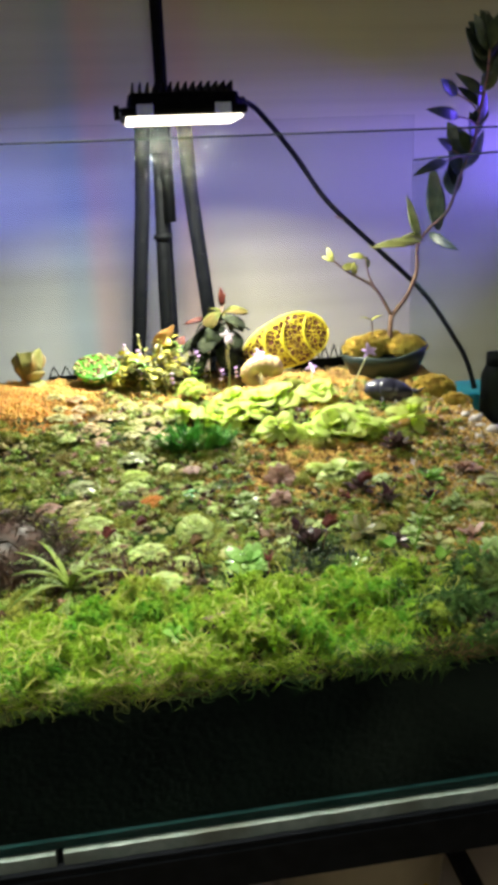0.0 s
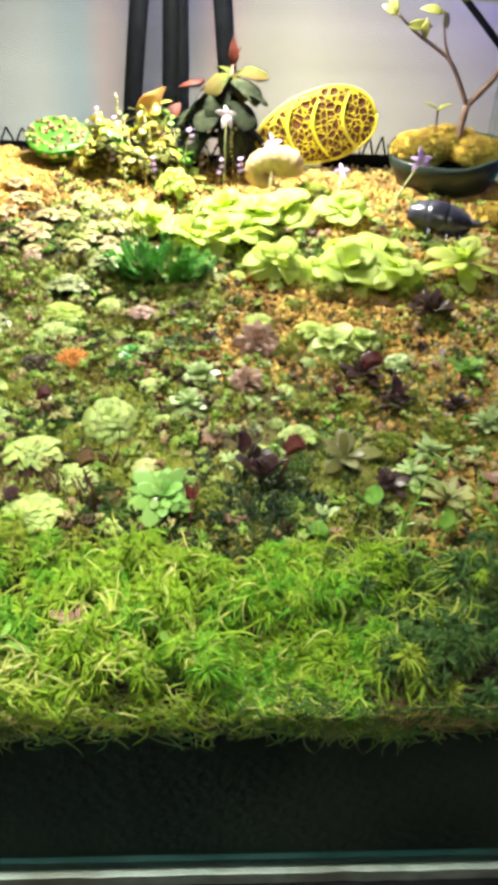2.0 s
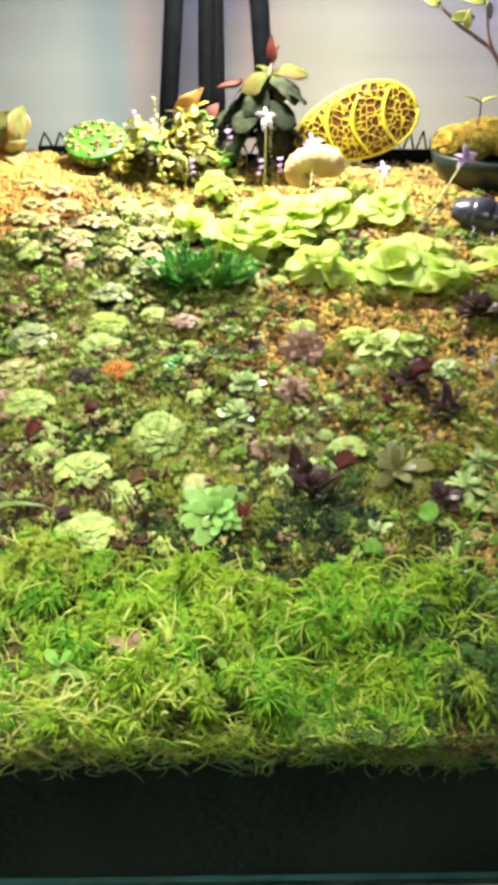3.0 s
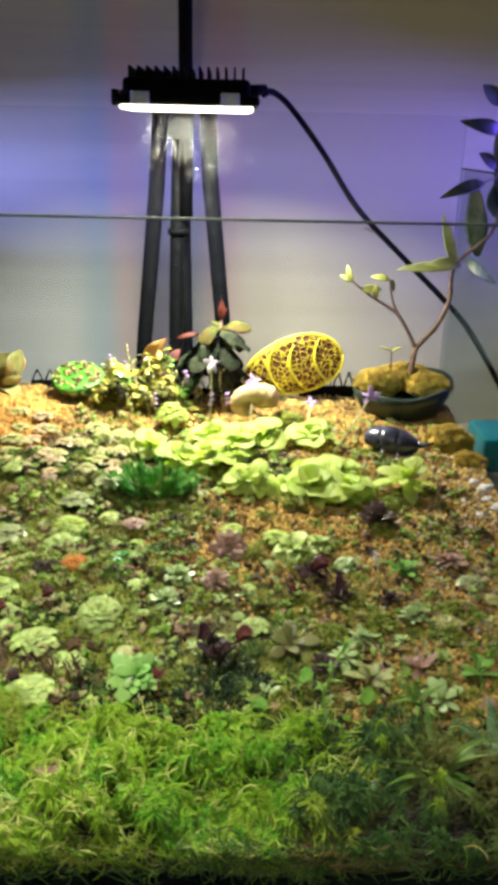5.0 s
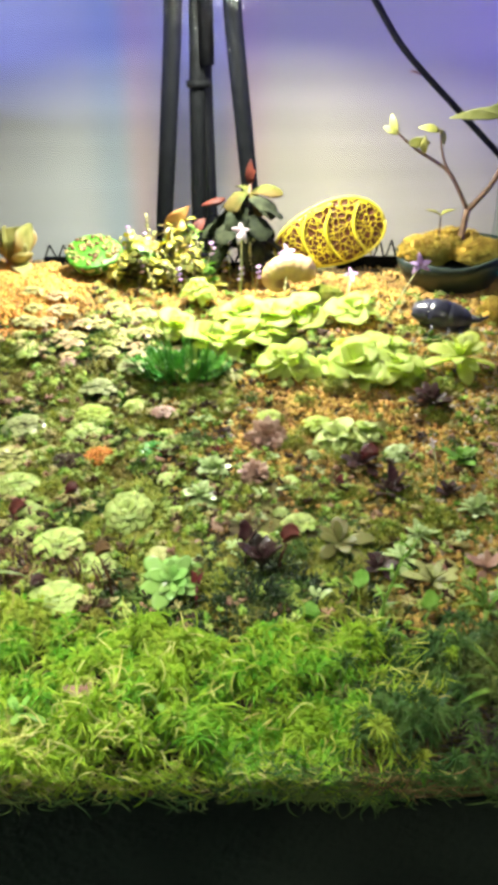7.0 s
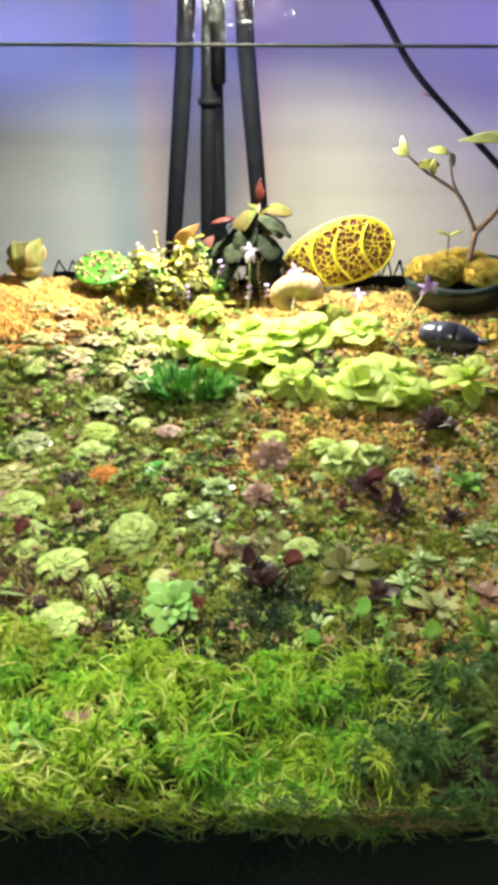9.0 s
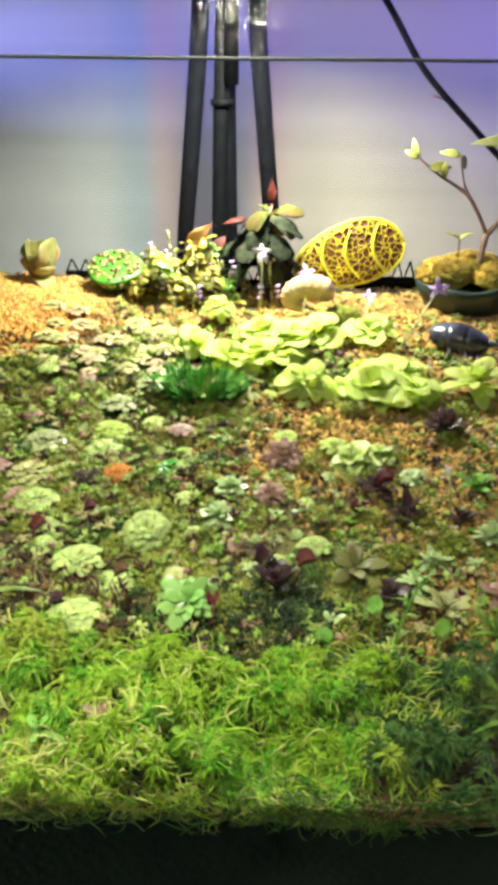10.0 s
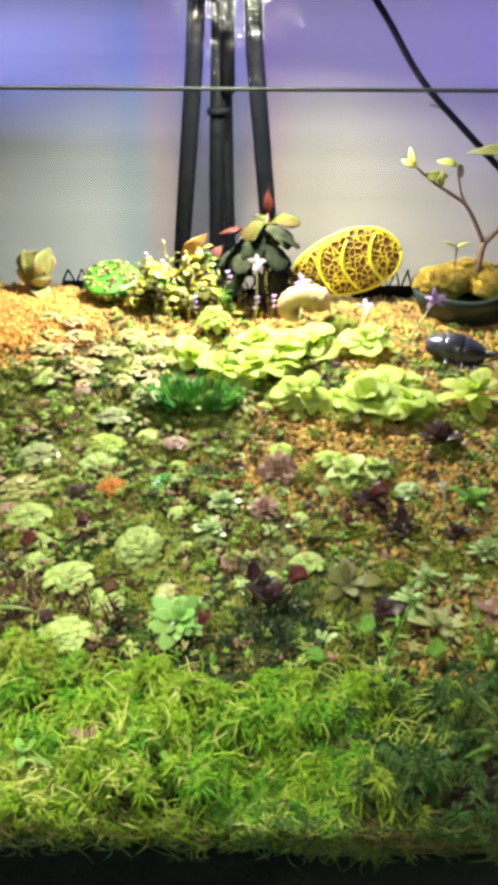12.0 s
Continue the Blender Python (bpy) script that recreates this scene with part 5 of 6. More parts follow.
def sapling():
    UPPER = [(0.566, 0.776, 0.392), (0.579, 0.76, 0.42), (0.601, 0.735, 0.449), (0.606, 0.705, 0.501), (0.613, 0.675, 0.548), (0.609, 0.65, 0.585), (0.604, 0.62, 0.627), (0.597, 0.6, 0.663)]
    base = Vector((0.518, 0.772, BZ + 0.05))
    th = thing("sapling", tuple(base), "bare-stemmed sapling with dark leaves bunched at the top", "tree")
    def rel(pts):
        return [Vector(p) - base for p in pts]
    def limb(name, pts, r0, r1):
        path = smooth_path(rel(pts))
        part(name, Kit().tube(path, [r0 + (r1 - r0) * i / (len(path) - 1) for i in range(len(path))], 8), BARK, th)
    limb("trunk", [tuple(base - Vector((0, 0, 0.012))), (0.520, 0.776, 0.250), (0.525, 0.783, 0.278)], 0.0050, 0.0042)
    limb("branch", [(0.525, 0.783, 0.277), (0.543, 0.785, 0.297), (0.556, 0.787, 0.314), (0.568, 0.782, 0.352)] + UPPER, 0.0038, 0.0016)
    limb("branch", [(0.525, 0.783, 0.277), (0.512, 0.785, 0.302), (0.496, 0.787, 0.326), (0.474, 0.79, 0.341), (0.450, 0.79, 0.355), (0.426, 0.79, 0.374)], 0.0030, 0.0014)
    limb("twig", [(0.496, 0.787, 0.326), (0.486, 0.787, 0.347), (0.479, 0.787, 0.378)], 0.0020, 0.0010)
    def blade(p, d, L, W, mat, name="leaf", curl=25):
        d = Vector(d).normalized()
        n = Vector((random.uniform(-0.7, 0.7), -1.0, random.uniform(-0.1, 0.9)))
        n = (n - d * n.dot(d)).normalized()
        q = Matrix((d, n.cross(d), n)).transposed().to_4x4()
        part(name, Kit().leaf(L, W, 0.0009, curl, 0.25, 0.75, 0.25, 8, 8, 0.05), mat, th, m=Matrix.Translation(Vector(p) - base) @ q)
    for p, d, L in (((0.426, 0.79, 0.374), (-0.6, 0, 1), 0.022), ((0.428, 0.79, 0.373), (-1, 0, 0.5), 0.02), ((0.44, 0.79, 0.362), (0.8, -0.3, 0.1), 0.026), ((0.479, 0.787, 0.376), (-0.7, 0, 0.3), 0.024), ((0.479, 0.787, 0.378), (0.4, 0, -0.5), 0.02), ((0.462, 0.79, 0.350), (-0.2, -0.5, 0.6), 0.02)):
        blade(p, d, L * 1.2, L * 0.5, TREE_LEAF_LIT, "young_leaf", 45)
    def spanned(p, q, width, mat, curl=20):
        d = Vector(q) - Vector(p)
        blade(p, d, d.length * 1.05, width, mat, curl=curl)
    spanned((0.566, 0.774, 0.398), (0.491, 0.757, 0.404), 0.017, OLIVE, 25)
    spanned((0.575, 0.768, 0.402), (0.530, 0.750, 0.412), 0.020, OLIVE, 30)
    spanned((0.566, 0.770, 0.405), (0.540, 0.754, 0.468), 0.016, OLIVE, 10)
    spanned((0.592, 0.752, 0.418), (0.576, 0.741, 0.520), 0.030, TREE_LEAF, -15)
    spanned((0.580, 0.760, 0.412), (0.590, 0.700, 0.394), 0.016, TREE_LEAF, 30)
    path = smooth_path(UPPER[2:], 6)
    random.seed(5)
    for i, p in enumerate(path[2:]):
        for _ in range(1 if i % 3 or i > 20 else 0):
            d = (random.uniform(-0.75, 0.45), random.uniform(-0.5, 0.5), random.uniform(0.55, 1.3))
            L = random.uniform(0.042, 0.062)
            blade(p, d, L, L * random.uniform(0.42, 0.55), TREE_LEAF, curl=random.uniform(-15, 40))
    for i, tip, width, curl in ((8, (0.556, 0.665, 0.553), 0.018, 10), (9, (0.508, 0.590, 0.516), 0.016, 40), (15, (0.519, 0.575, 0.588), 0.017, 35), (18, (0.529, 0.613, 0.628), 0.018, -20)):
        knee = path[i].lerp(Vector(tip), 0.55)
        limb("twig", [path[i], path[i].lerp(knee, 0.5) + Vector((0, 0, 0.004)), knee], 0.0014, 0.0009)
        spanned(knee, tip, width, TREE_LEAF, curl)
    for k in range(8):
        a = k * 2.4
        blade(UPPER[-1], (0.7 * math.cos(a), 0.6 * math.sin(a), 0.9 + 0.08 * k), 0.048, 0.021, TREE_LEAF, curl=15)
    th2 = thing("seedling", (BX - 0.018, BY + 0.01, BZ + 0.055), "tiny two-leaved seedling in the moss", "plant")
    part("stem", Kit().tube([(0, 0, 0), (0.001, 0, 0.018), (0, 0, 0.036)], [0.0014, 0.0012, 0.001], 6), BARK, th2)
    for s in (1, -1):
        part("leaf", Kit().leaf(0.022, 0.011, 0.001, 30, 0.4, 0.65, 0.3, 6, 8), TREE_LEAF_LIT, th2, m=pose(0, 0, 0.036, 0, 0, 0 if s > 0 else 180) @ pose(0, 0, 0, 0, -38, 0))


sapling()


def lattice_fence(x0, x1, y, h, label):
    th = thing("lattice_edging", ((x0 + x1) / 2, y, ground((x0 + x1) / 2, y) - 0.004), label, "edging", "black edging along the back")
    w, n = x1 - x0, max(2, round((x1 - x0) / 0.018))
    part("rail", Kit().box((-w / 2, -0.002, 0.0), (w / 2, 0.002, h * 0.45), 0.0005), BLACK_METAL, th, smooth=False)
    for i in range(n):
        a = -w / 2 + w * i / n
        part("slat", Kit().tube([(a, 0, h * 0.3), (a + w / n * 0.5, 0, h)], 0.0014, 5), BLACK_METAL, th)
        part("slat", Kit().tube([(a + w / n * 0.5, 0, h), (a + w / n, 0, h * 0.3)], 0.0014, 5), BLACK_METAL, th)


lattice_fence(0.36, 0.48, 0.835, 0.042, "low black plastic lattice edging at the back of the bed")
lattice_fence(-0.06, 0.02, 0.835, 0.030, "low black plastic lattice edging at the back of the bed")
lattice_fence(0.02, 0.30, 0.838, 0.026, "low black plastic lattice edging at the back of the bed")


# ---- beside the tank ----
def outside_right():
    slab("side_shelf", (X1 + 0.012, 0.30, 0.02), (1.2, 1.1, 0.05), WHITE_PLASTIC, "pale shelf board beside the tank")
    th = thing("bottle", (0.72, 0.78, 0.05), "dark bottle standing on the side shelf", "bottle")
    part("body", Kit().lathe([(0.0, 0.0), (0.026, 0.0), (0.028, 0.004), (0.028, 0.11), (0.022, 0.125), (0.018, 0.13), (0.0, 0.13)], 20), BLACK_METAL, th)
    part("cap", Kit().lathe([(0.0, 0.13), (0.020, 0.13), (0.020, 0.15), (0.0, 0.152)], 20), BLACK_METAL, th)
    solo("teal_box", Kit().box((-0.09, -0.05, 0), (0.09, 0.05, 0.06), 0.004), TEAL, "teal plastic box on the side shelf", "box", smooth=False, at=(0.76, 0.90, 0.05))


outside_right()


def pale_stones():
    for i, (x, y, r) in enumerate(((0.572, 0.530, 0.010), (0.566, 0.505, 0.007), (0.575, 0.480, 0.009), (0.560, 0.545, 0.006), (0.548, 0.470, 0.006), (0.572, 0.445, 0.007), (0.538, 0.505, 0.005))):
        solo("pale_stone", Kit().blob((0, 0, 0), r, i * 2.3, 0.6, 2, (1.1, 0.9, 0.75)), ROCK, "pale pinkish grey stone by the side glass", "stone", at=(x, y, ground(x, y) + r * 0.4), group="pale stones by the glass")


pale_stones()
random.seed(21)


# ---- self-sown small rosettes filling the gaps ----
def fill_gaps(n):
    spots = [(o.location.x, o.location.y, 0.018) for o in scene.objects if o.parent is None and o.get("kind", "") not in ("structure", "stuff") and 0 < o.location.y < 0.86 and o.location.z > 0.1]
    kinds = ((PING, ROUND, 13, "small pale green butterwort rosette", "butterwort"), (PING_PALE, ROUND, 12, "small cream butterwort rosette in moss", "butterwort"), (SILVER, SPOON, 10, "small silvery green star succulent", "star_succulent"), (PING_YELLOW, ROUND, 12, "small yellow-green butterwort rosette", "butterwort"), (PING_GREY, SPOON, 11, "small grey-green succulent rosette", "star_succulent"), (PING_PINK, ROUND, 12, "small dusky pink butterwort rosette", "butterwort"), (PURPLE, SPOON, 9, "small dark purple upright rosette", "purple_rosette"))
    weights = (6, 5, 3, 3, 3, 2, 2)
    made = 0
    while made < n:
        x, y = random.uniform(-0.12, 0.50), random.uniform(0.14, 0.60)
        d = random.uniform(0.010, 0.024)
        if y < sph_edge(x) + 0.008 or (abs(x - 0.29) < 0.05 and 0.40 < y < 0.48) or any((x - a) ** 2 + (y - b) ** 2 < (c + d / 2) ** 2 for a, b, c in spots):
            if random.random() > 0.002:
                continue
        made += 1
        spots.append((x, y, d / 2))
        mat, style, k, label, name = random.choices(kinds, weights)[0]
        rosette(x, y, d, mat, style, k, label, "self-sown small rosettes", (4, 60), 0.001, name=name)


fill_gaps(125)


# ---- ground cover ----
def pebbles(name, n, region, mat, label, r=(0.0013, 0.0030)):
    """Small angular grains strewn over a part of the bed."""
    base = []
    for s in range(8):
        k = Kit().blob((0, 0, 0), 1.0, s * 3.1, 0.7, 1, (1, 0.85, 0.7))
        base.append((np.array(k.v), k.f))
    vs, fs, off = [], [], 0
    rng = random.Random(len(name) + n)
    made = 0
    while made < n:
        p = region(rng)
        if p is None:
            continue
        made += 1
        v, f = base[rng.randrange(8)]
        s = rng.uniform(*r)
        rot = np.array(Euler((rng.random() * 6, rng.random() * 6, rng.random() * 6)).to_matrix())
        vs.append(v @ rot.T * s + np.array((p[0], p[1], ground(*p) + s * rng.uniform(0.2, 0.9))))
        fs.extend(tuple(i + off for i in q) for q in f)
        off += len(v)
    kit = Kit()
    kit.v, kit.f = np.concatenate(vs).tolist(), fs
    return solo(name, kit, mat, label, "gravel", "stuff", smooth=False)


CRUMBS = material("peat_crumb", (0.12, 0.07, 0.02), (0.30, 0.19, 0.06), 0.9, 120, bump=0.5, island=0.5)


def field(x, y, s=9.0, o=0.0):
    return noise.noise(Vector((x * s + o, y * s, o)))


def gravel_spots(rng):
    x, y = rng.uniform(-0.2, X1 - 0.004), rng.uniform(0.13, 0.80)
    k = 1.0 * math.exp(-((x - 0.29) / 0.12) ** 2 - ((y - 0.44) / 0.10) ** 2) + 0.95 * max(0, min(1, (x - 0.31) / 0.12)) + 0.7 * max(0, min(1, (y - 0.58) / 0.1)) + 0.25 * field(x, y, 16, 4)
    return (x, y) if k > rng.uniform(0.15, 0.8) else None


def gravel_mound(rng):
    x, y = rng.gauss(-0.12, 0.08), rng.gauss(0.68, 0.07)
    return (x, y) if X0 < x < 0.02 and y < 0.83 and (x + 0.12) ** 2 / 0.025 + (y - 0.68) ** 2 / 0.018 < 1 else None


def gravel_right(rng):
    x, y = rng.uniform(0.38, X1 - 0.004), rng.uniform(0.2, 0.62)
    return (x, y) if (x - 0.38) / 0.2 > rng.random() else None


pebbles("peat_crumbs", 12000, lambda rng: (rng.uniform(-0.2, X1 - 0.004), rng.uniform(0.05, 0.83)), CRUMBS, "dark brown peat crumbs covering the bed", (0.001, 0.0026))
pebbles("akadama_grit", 30000, gravel_spots, GRAVEL, "golden brown baked clay grit between the plants", (0.0013, 0.0034))
pebbles("orange_grit", 9000, gravel_mound, GRAVEL_ORANGE, "bright orange grit heaped in a mound", (0.0016, 0.0034))
pebbles("pale_grit", 1500, gravel_right, GRAVEL_GREY, "pale pinkish grey grit near the side glass", (0.0018, 0.0042))


def tufts(name, n, region, mat, label, blades, length, width, spread, lift0=0.0):
    """Many small tufts of fine tapering leaves."""
    rng = random.Random(n)
    kit = Kit()
    v, f = kit.v, kit.f
    made = 0
    while made < n:
        p = region(rng)
        if p is None:
            continue
        made += 1
        x, y = p[0], p[1]
        z = p[2] if len(p) > 2 else ground(x, y)
        size = rng.uniform(0.65, 1.35)
        for i in range(blades):
            a = rng.uniform(0, 6.283)
            el = rng.uniform(lift0, 1.3)
            L = length * size * rng.uniform(0.7, 1.2)
            dx, dy, dz = math.cos(a) * math.cos(el), math.sin(a) * math.cos(el), math.sin(el)
            bx, by = x + dx * spread * rng.random(), y + dy * spread * rng.random()
            w = width * size
            sx, sy = -math.sin(a) * w, math.cos(a) * w
            m1 = (bx + dx * L * 0.55, by + dy * L * 0.55, z + dz * L * 0.6)
            m2 = (bx + dx * L, by + dy * L, z + dz * L * (0.75 if el < 0.9 else 1.0))
            b = len(v)
            v.extend(((bx + sx * 0.6, by + sy * 0.6, z), (bx - sx * 0.6, by - sy * 0.6, z), (bx, by, z + w), (m1[0] + sx, m1[1] + sy, m1[2]), (m1[0] - sx, m1[1] - sy, m1[2]), (m1[0], m1[1], m1[2] + w), m2))
            f.extend(((b, b + 1, b + 4, b + 3), (b + 1, b + 2, b + 5, b + 4), (b + 2, b, b + 3, b + 5), (b + 3, b + 4, b + 6), (b + 4, b + 5, b + 6), (b + 5, b + 3, b + 6)))
    return solo(name, kit, mat, label, "moss", "stuff")


def moss_light(rng):
    x, y = rng.uniform(-0.2, X1 - 0.004), rng.uniform(0.08, 0.74)
    if y < sph_edge(x) - 0.01:
        return None
    k = 0.30 + 1.1 * field(x, y, 17, 2) - 0.9 * math.exp(-((x - 0.29) / 0.09) ** 2 - ((y - 0.44) / 0.08) ** 2) - (0.9 if y > 0.2 else 0.4) * max(0, min(1, (x - 0.31) / 0.12)) - 1.0 * max(0, min(1, (y - 0.60) / 0.1)) - (0.9 if (x + 0.12) ** 2 / 0.025 + (y - 0.68) ** 2 / 0.018 < 1 else 0)
    return (x, y, ground(x, y) + 0.004 * max(0, field(x, y, 40, 7))) if k > rng.uniform(0.1, 0.8) else None


def moss_dark(rng):
    x, y = rng.uniform(-0.2, X1 - 0.004), rng.uniform(0.08, 0.6)
    if y < sph_edge(x) - 0.015:
        return None
    k = 0.3 + 0.9 * field(x, y, 15, 9) + 1.6 * max(0.0, 0.24 - y) - 0.3 * max(0, min(1, (x - 0.42) / 0.15)) - 0.8 * math.exp(-((x - 0.30) / 0.10) ** 2 - ((y - 0.43) / 0.08) ** 2)
    return (x, y) if k > rng.uniform(0.1, 0.8) else None


tufts("moss_carpet", 10500, moss_light, MOSS, "yellow-green moss carpet between the rosettes", 8, 0.0072, 0.0009, 0.003, 0.2)
tufts("dark_moss_carpet", 4200, moss_dark, MOSS_DARK, "dark green low moss between the rosettes", 8, 0.0060, 0.0009, 0.003, 0.1)


def seedling_spots(rng):
    x, y = rng.uniform(-0.16, 0.54), rng.uniform(0.13, 0.72)
    if y < sph_edge(x) + 0.004 or (x + 0.12) ** 2 / 0.025 + (y - 0.68) ** 2 / 0.018 < 1:
        return None
    if rng.random() < 1.3 * math.exp(-((x - 0.30) / 0.09) ** 2 - ((y - 0.43) / 0.07) ** 2):
        return None
    return (x, y, ground(x, y) + 0.006) if rng.random() < 0.35 + 0.6 * field(x, y, 18, 6) + (0.25 if x < 0.22 else 0) else None


for nm, colours, n, word in (("green_seedlings", ((0.27, 0.38, 0.07), (0.44, 0.54, 0.14)), 950, "tiny pale green seedling stars between the rosettes"), ("cream_seedlings", ((0.44, 0.40, 0.15), (0.56, 0.50, 0.22)), 380, "tiny cream leaf stars between the rosettes"), ("pink_seedlings", ((0.44, 0.24, 0.16), (0.52, 0.31, 0.22)), 130, "tiny dusky pink leaf stars between the rosettes"), ("dark_seedlings", ((0.05, 0.028, 0.012), (0.13, 0.065, 0.03)), 330, "tiny dark brown leaf stars between the rosettes"), ("fresh_seedlings", ((0.18, 0.36, 0.035), (0.34, 0.52, 0.08)), 420, "tiny fresh green leaf stars between the rosettes")):
    tufts(nm, n, seedling_spots, material(nm, *colours, 0.5, 80, island=0.3, trans=0.3), word, 9, 0.0058, 0.0015, 0.0015, 0.15)


def withered_spots(rng):
    x, y = rng.gauss(0.04, 0.05), rng.gauss(0.20, 0.025)
    return (x, y, ground(x, y) + 0.003) if sph_edge(x) + 0.004 < y < 0.28 and x > -0.1 else None


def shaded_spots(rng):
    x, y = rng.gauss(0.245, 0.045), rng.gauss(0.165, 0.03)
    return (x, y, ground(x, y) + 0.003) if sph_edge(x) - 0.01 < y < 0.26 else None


tufts("withered_tangle", 170, withered_spots, material("withered_leaf", (0.03, 0.016, 0.008), (0.11, 0.05, 0.024), 0.45, 60, island=0.5), "dark red-brown tangle of withered leaves", 7, 0.013, 0.0008, 0.004, 0.1)
# Dark green tufts whose near-black colour carries the shade of the gap
tufts("wet_dark_moss", 330, shaded_spots, material("shaded_moss", (0.010, 0.028, 0.010), (0.05, 0.085, 0.018), 0.35, 60, island=0.5, trans=0.15), "green moss coloured near-black for the shaded gap behind the bank", 10, 0.0085, 0.0010, 0.003, 0.2)

SPHAGNUM_FRESH = material("fresh_sphagnum", (0.15, 0.45, 0.02), (0.36, 0.66, 0.06), 0.55, 70, island=0.3, trans=0.5)


HAY = material("dead_strand", (0.22, 0.14, 0.05), (0.38, 0.26, 0.10), 0.7, 60, island=0.3, trans=0.2)


def sphagnum():
    """Star-shaped moss heads with drooping branches on hummocks, pale curling strands and a fringe coloured dim down
    the glass.
    """
    rng = random.Random(77)
    yellow, dark, pale, fresh, hay = Kit(), Kit(), Kit(), Kit(), Kit()
    def branch(kit, p, d, L, w, droop, seg=4):
        v, f = kit.v, kit.f
        b, q, e, pts = len(v), p.copy(), d.copy(), [p.copy()]
        for i in range(seg):
            q = q + e * (L / seg)
            e = (e + Vector((rng.uniform(-1, 1) * 0.16, rng.uniform(-1, 1) * 0.16, -droop))).normalized()
            q.y = max(q.y, 0.0012)
            pts.append(q.copy())
        side = Vector((-d.y, d.x, 0))
        side = side.normalized() if side.length > 1e-6 else Vector((1, 0, 0))
        for i in range(seg):
            k = w * (0.75, 1.0, 1.0, 0.8, 0.6)[i]
            v.extend((tuple(pts[i] + side * k), tuple(pts[i] - side * k), tuple(pts[i] + Vector((0, 0, k * 0.9)))))
        v.append(tuple(pts[seg]))
        for i in range(seg - 1):
            o = b + 3 * i
            f.extend(((o, o + 1, o + 4, o + 3), (o + 1, o + 2, o + 5, o + 4), (o + 2, o, o + 3, o + 5)))
        o = b + 3 * (seg - 1)
        f.extend(((o, o + 1, o + 3), (o + 1, o + 2, o + 3), (o + 2, o, o + 3)))
    def curly(kit, p, d, L, w, bend):
        axis = Vector((rng.uniform(-1, 1), rng.uniform(-1, 1), rng.uniform(-0.4, 0.4))).normalized()
        pts, q, e, turn = [p.copy()], p.copy(), d.copy(), Matrix.Rotation(bend / 7, 3, axis)
        for i in range(7):
            q = q + e * (L / 7)
            e = turn @ e
            q.y = max(q.y, 0.0012)
            pts.append(q.copy())
        kit.tube(pts, [w, w, w, w, w * 0.95, w * 0.9, w * 0.7, w * 0.3], 4)
    clumps = []
    while len(clumps) < 120:
        x = rng.uniform(-0.24, X1 - 0.01)
        clumps.append((x, rng.uniform(0.010, sph_edge(x) - 0.004), rng.uniform(0.014, 0.028), rng.uniform(0.006, 0.034), rng.random()))
    def moss_top(x, y):
        best, tone = 0.0, 0.5
        for cx, cy, cr, ch, ct in clumps:
            d = ((x - cx) ** 2 + (y - cy) ** 2) / (cr * cr)
            if d < 1 and ch * (1 - d * d) > best:
                best, tone = ch * (1 - d * d), ct
        u = y / sph_edge(x)
        wide = 0.008 * noise.noise(Vector((x * 12, y * 14, 8)))
        return ground(x, y) + 0.002 + best + wide + 0.006 * math.sin(math.pi * min(1, 0.25 + u * 0.8)) + 0.002, tone
    def thick(x, y):
        """How closely the moss grows: it thins out towards the bare corner by the side glass."""
        corner = max(0.0, min(1.0, (x - 0.325) / 0.03)) * max(0.0, min(1.0, (0.075 - y) / 0.02))
        far = max(0.0, min(1.0, (x - 0.365) / 0.03))
        return 1 - 0.72 * max(corner, far)
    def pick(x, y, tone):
        # Heads take the dark kit towards the right: the corner's shade as colour
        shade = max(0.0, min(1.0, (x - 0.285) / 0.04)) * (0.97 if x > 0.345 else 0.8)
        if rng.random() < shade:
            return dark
        return fresh if tone > 0.45 and rng.random() < 0.8 else yellow
    n = 0
    while n < 1500:
        x = rng.uniform(-0.24, X1 - 0.006)
        y = rng.uniform(0.005, sph_edge(x))
        if (x < -0.10 and rng.random() < 0.6) or rng.random() > thick(x, y):
            continue
        n += 1
        z, tone = moss_top(x, y)
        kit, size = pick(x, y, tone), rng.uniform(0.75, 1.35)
        top = Vector((x, y, z + rng.uniform(-0.004, 0.003)))
        arms = rng.randint(9, 13)
        for i in range(arms):
            a, el = 6.283 * i / arms + rng.uniform(-0.25, 0.25), rng.uniform(0.1, 0.75)
            d = Vector((math.cos(a) * math.cos(el), math.sin(a) * math.cos(el), math.sin(el)))
            branch(kit, top, d, 0.0115 * size * rng.uniform(0.75, 1.25), 0.00062 * size, rng.uniform(0.30, 0.62), 5)
        for i in range(22):
            a, el = rng.uniform(0, 6.283), rng.uniform(0.3, 1.5)
            d = Vector((math.cos(a) * math.cos(el), math.sin(a) * math.cos(el), math.sin(el)))
            branch(kit, top, d, 0.0068 * size * rng.uniform(0.6, 1.2), 0.00058, 0.2, 3)
        for i in range(9):
            a = rng.uniform(0, 6.283)
            p = top + Vector((rng.uniform(-0.003, 0.003), rng.uniform(-0.003, 0.003), -rng.uniform(0.003, 0.011)))
            branch(kit, p, Vector((math.cos(a), math.sin(a), rng.uniform(-0.2, 0.3))).normalized(), 0.010 * size, 0.00055, 0.4, 4)
    n = 0
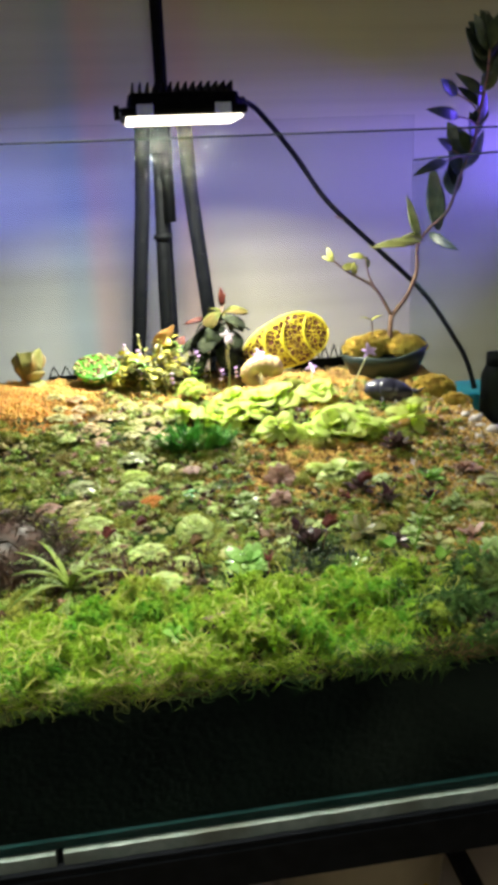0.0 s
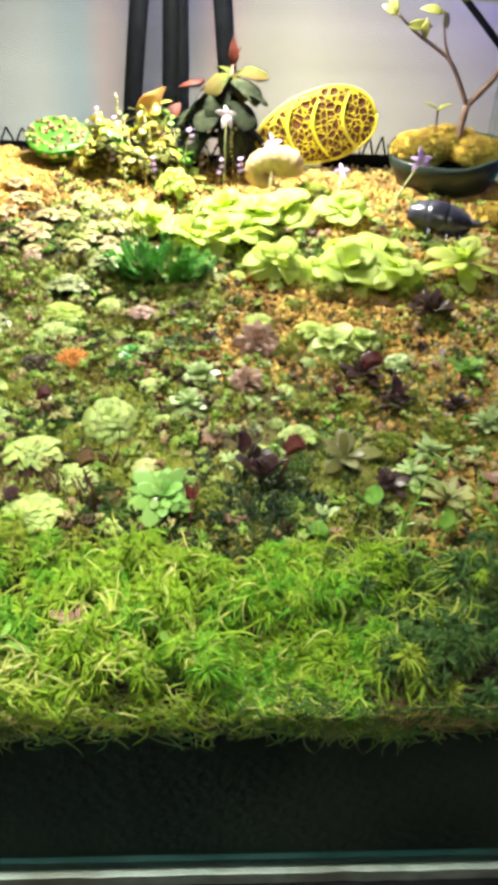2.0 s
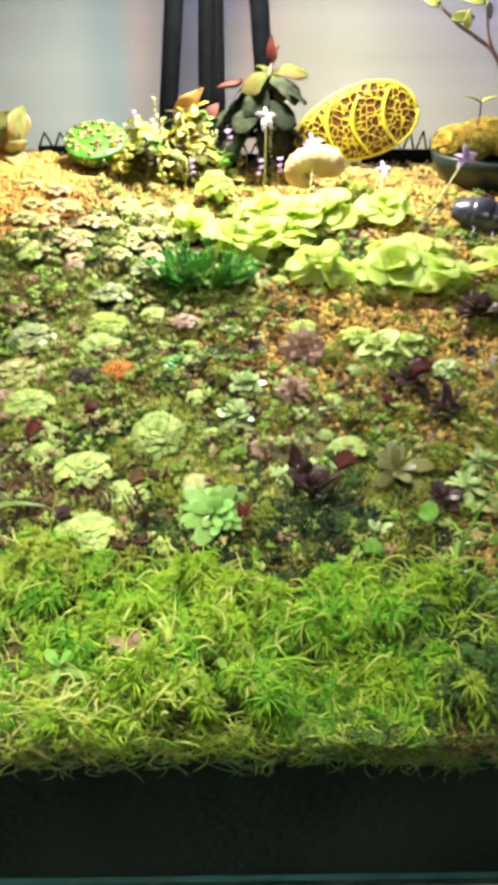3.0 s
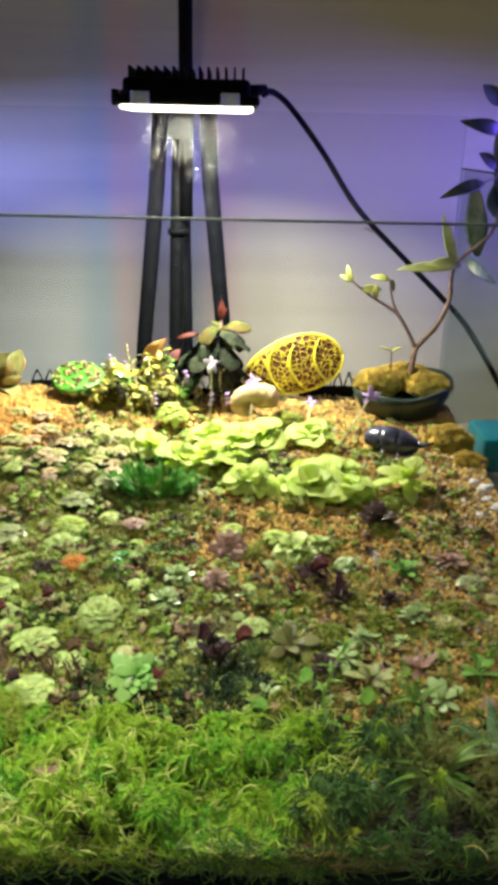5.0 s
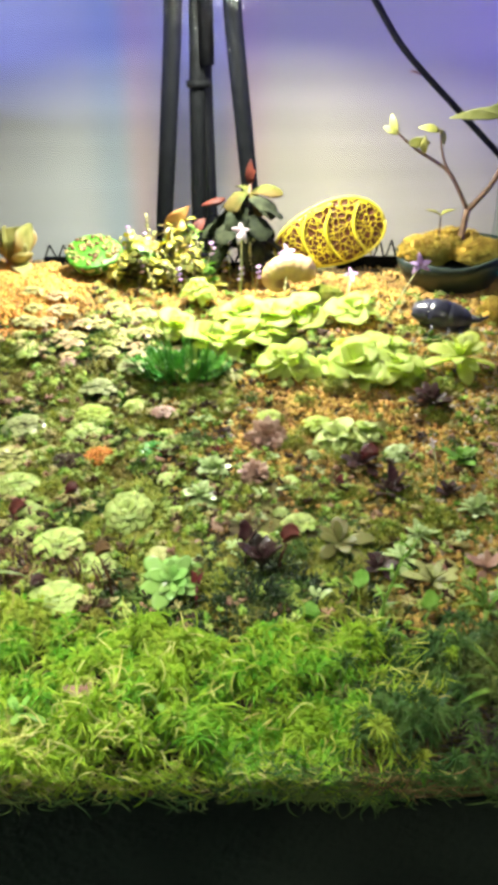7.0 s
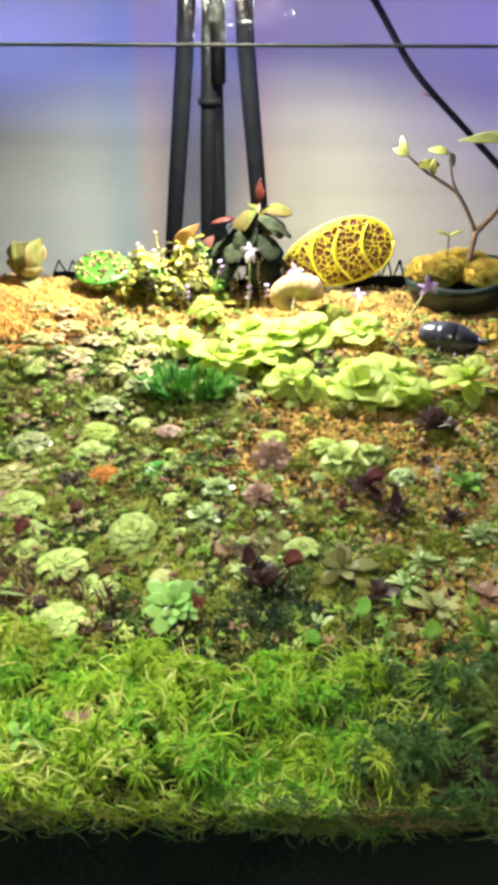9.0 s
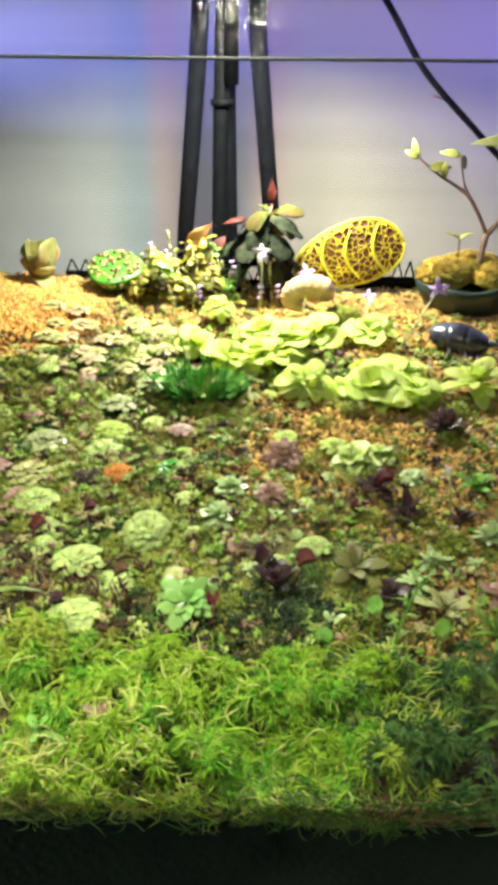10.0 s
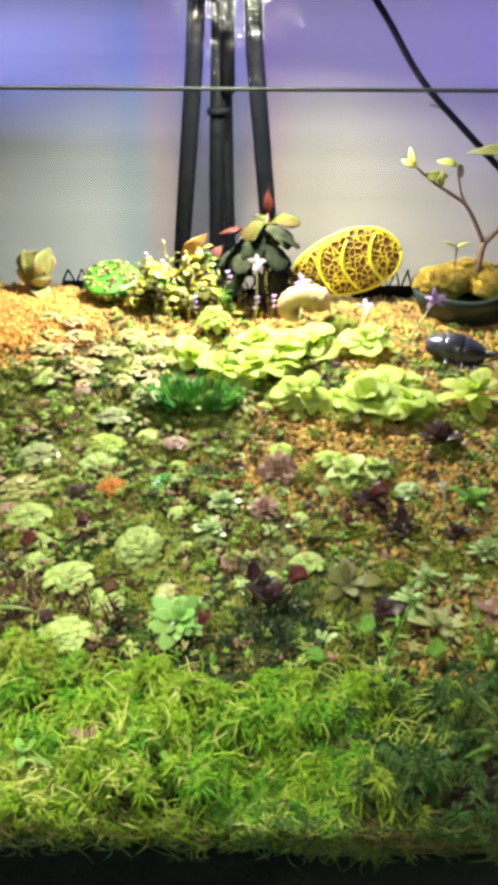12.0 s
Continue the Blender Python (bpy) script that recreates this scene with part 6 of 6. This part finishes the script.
    while n < 2100:
        x = rng.uniform(-0.2, X1 - 0.008)
        y = rng.uniform(0.005, sph_edge(x))
        front = x < 0.17 and y < 0.050
        if (not front and field(x, y, 16, 12) < rng.uniform(-0.30, 0.5)) or rng.random() > thick(x, y):
            continue
        n += 1
        a = rng.uniform(0, 6.283)
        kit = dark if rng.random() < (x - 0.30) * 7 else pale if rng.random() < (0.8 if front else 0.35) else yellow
        curly(kit, Vector((x, y, moss_top(x, y)[0] + rng.uniform(-0.003, 0.005))), Vector((math.cos(a), math.sin(a), rng.uniform(0.1, 1.0))).normalized(), rng.uniform(0.012, 0.028), rng.uniform(0.0004, 0.0006), rng.uniform(1.6, 4.2))
    for i in range(5200):
        x = rng.uniform(-0.2, X1 - 0.006)
        if rng.random() > thick(x, 0.01) + 0.1:
            continue
        low = rng.random() ** 1.6
        z = ground(x, 0.004) + 0.017 - 0.019 * low + 0.010 * noise.noise(Vector((x * 22, 0, 8)))
        a = rng.uniform(-3.1, 0.0)
        d = Vector((math.cos(a), 0.5 * math.sin(a), rng.uniform(-0.45, 0.3))).normalized()
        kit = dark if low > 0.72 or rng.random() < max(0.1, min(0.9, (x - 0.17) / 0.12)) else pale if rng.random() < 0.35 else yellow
        p = Vector((x, rng.uniform(0.002, 0.016 * (1 - low) + 0.003), z))
        if low > 0.35 or i % 3 == 0:
            if i % 2:
                curly(kit, p, d, rng.uniform(0.014, 0.030), 0.0004, rng.uniform(1.0, 4.0))
        else:
            branch(kit, p, d, rng.uniform(0.008, 0.018), 0.00045, rng.uniform(0.1, 0.5), 4)
    for i in range(150):
        a = rng.uniform(0, 6.283)
        p = Vector((rng.gauss(0.322, 0.016), rng.uniform(0.004, 0.018), ground(0.322, 0.01) + rng.uniform(0.0, 0.012)))
        curly(hay, p, Vector((math.cos(a), 0.5 * math.sin(a), rng.uniform(-0.1, 0.5))).normalized(), rng.uniform(0.016, 0.034), 0.00045, rng.uniform(0.3, 1.6))
    solo("sphagnum_bank", yellow, SPHAGNUM, "lush yellow-green sphagnum moss bank along the front glass", "moss", "stuff")
    solo("fresh_sphagnum", fresh, SPHAGNUM_FRESH, "fresh green sphagnum heads in rounded hummocks", "moss", "stuff")
    solo("pale_moss_strands", pale, SPH_PALE, "pale yellow curling sphagnum strands over the bank", "moss", "stuff")
    solo("dark_sphagnum", dark, SPHAGNUM_DARK, "sphagnum moss coloured darker for the shaded corner and low fringe", "moss", "stuff")
    solo("dead_moss_strands", hay, HAY, "straw brown dead strands lying on the moss edge", "moss", "stuff")


sphagnum()


def corner_litter():
    """Purplish roots and leaf litter in the bare corner behind the front glass, coloured darker for its shade."""
    rng, kit = random.Random(15), Kit()
    for _ in range(420):
        x, y = rng.gauss(0.395, 0.035), rng.gauss(0.035, 0.018)
        if not 0.004 < y < 0.08:
            continue
        a = rng.uniform(0, 6.283)
        p = Vector((x, y, ground(x, y) + rng.uniform(0.0, 0.010)))
        d = Vector((math.cos(a), math.sin(a), rng.uniform(-0.1, 0.5)))
        q = p + d * rng.uniform(0.006, 0.016)
        q.y = max(q.y, 0.002)
        kit.tube([p, (p + q) / 2 + Vector((0, 0, 0.002)), q], [0.0007, 0.0006, 0.0003], 4)
    # Litter colour is lowered to carry the corner's shade
    solo("root_litter", kit, material("shaded_leaf_litter", (0.012, 0.008, 0.012), (0.05, 0.028, 0.03), 0.5, 60, island=0.5), "purplish roots and leaf litter coloured darker for the shaded corner", "litter", "stuff")
    root = [(0.432, 0.002, 0.150), (0.437, 0.002, 0.142), (0.434, 0.002, 0.134), (0.428, 0.002, 0.128)]
    solo("white_root", Kit().tube(root, [0.0006, 0.0006, 0.0005, 0.0003], 6), PETAL_WHITE, "thin white root against the front glass", "root")


corner_litter()


def droplets():
    rng, kit = random.Random(4), Kit()
    y = Y1 + 0.0035
    for i in range(1700):
        x, z = rng.gauss(0.185, 0.042), 0.60 - abs(rng.gauss(0, 0.045))
        if i > 1350:
            x, z = rng.gauss(0.19, 0.07), rng.uniform(0.22, 0.56)
        kit.blob((x, y, z), rng.uniform(0.00012, 0.00036) * (3.0 if i % 70 == 0 else 1.0), i, 0.5, 1, (1, 0.3, rng.uniform(0.8, 1.8)))
    solo("dried_drops", kit, DROPLET, "white dried water drops on the back glass", "water drops", "stuff")


droplets()
solo("fleck", Kit().leaf(0.016, 0.006, 0.0012, 30, 0.2, 0.7, 0.4, 6, 8, 0.2), BROWN_LEAF, "small dark withered scrap stuck to the back glass", "leaf scrap", at=(0.447, 0.857, 0.441))


def dew():
    """Clear drops resting on the leaves."""
    rng, kit = random.Random(12), Kit()
    mat = material("dew_drop", (0.9, 0.92, 0.9), (0.95, 0.96, 0.95), 0.03, 50)
    mat.node_tree.nodes["Principled BSDF"].inputs["Transmission Weight"].default_value = 1.0
    mat.node_tree.nodes["Principled BSDF"].inputs["IOR"].default_value = 1.33
    leaves = [o for o in scene.objects if o.parent is not None and o.name.startswith("leaf") and 0.1 < o.parent.location.y < 0.62 and len(o.data.vertices) > 30]
    for i in range(1100):
        o = leaves[rng.randrange(len(leaves))]
        me = o.data
        p = o.parent.matrix_basis @ o.matrix_parent_inverse @ o.matrix_basis @ me.vertices[rng.randrange(len(me.vertices))].co
        r = rng.uniform(0.0003, 0.0009)
        kit.blob((p.x, p.y, p.z + r * 0.5), r, i, 0.1, 2 if r > 0.0006 else 1, (1, 1, 0.8))
    solo("dew_drops", kit, mat, "clear dew drops scattered on the rosette leaves", "water drops", "stuff")


dew()
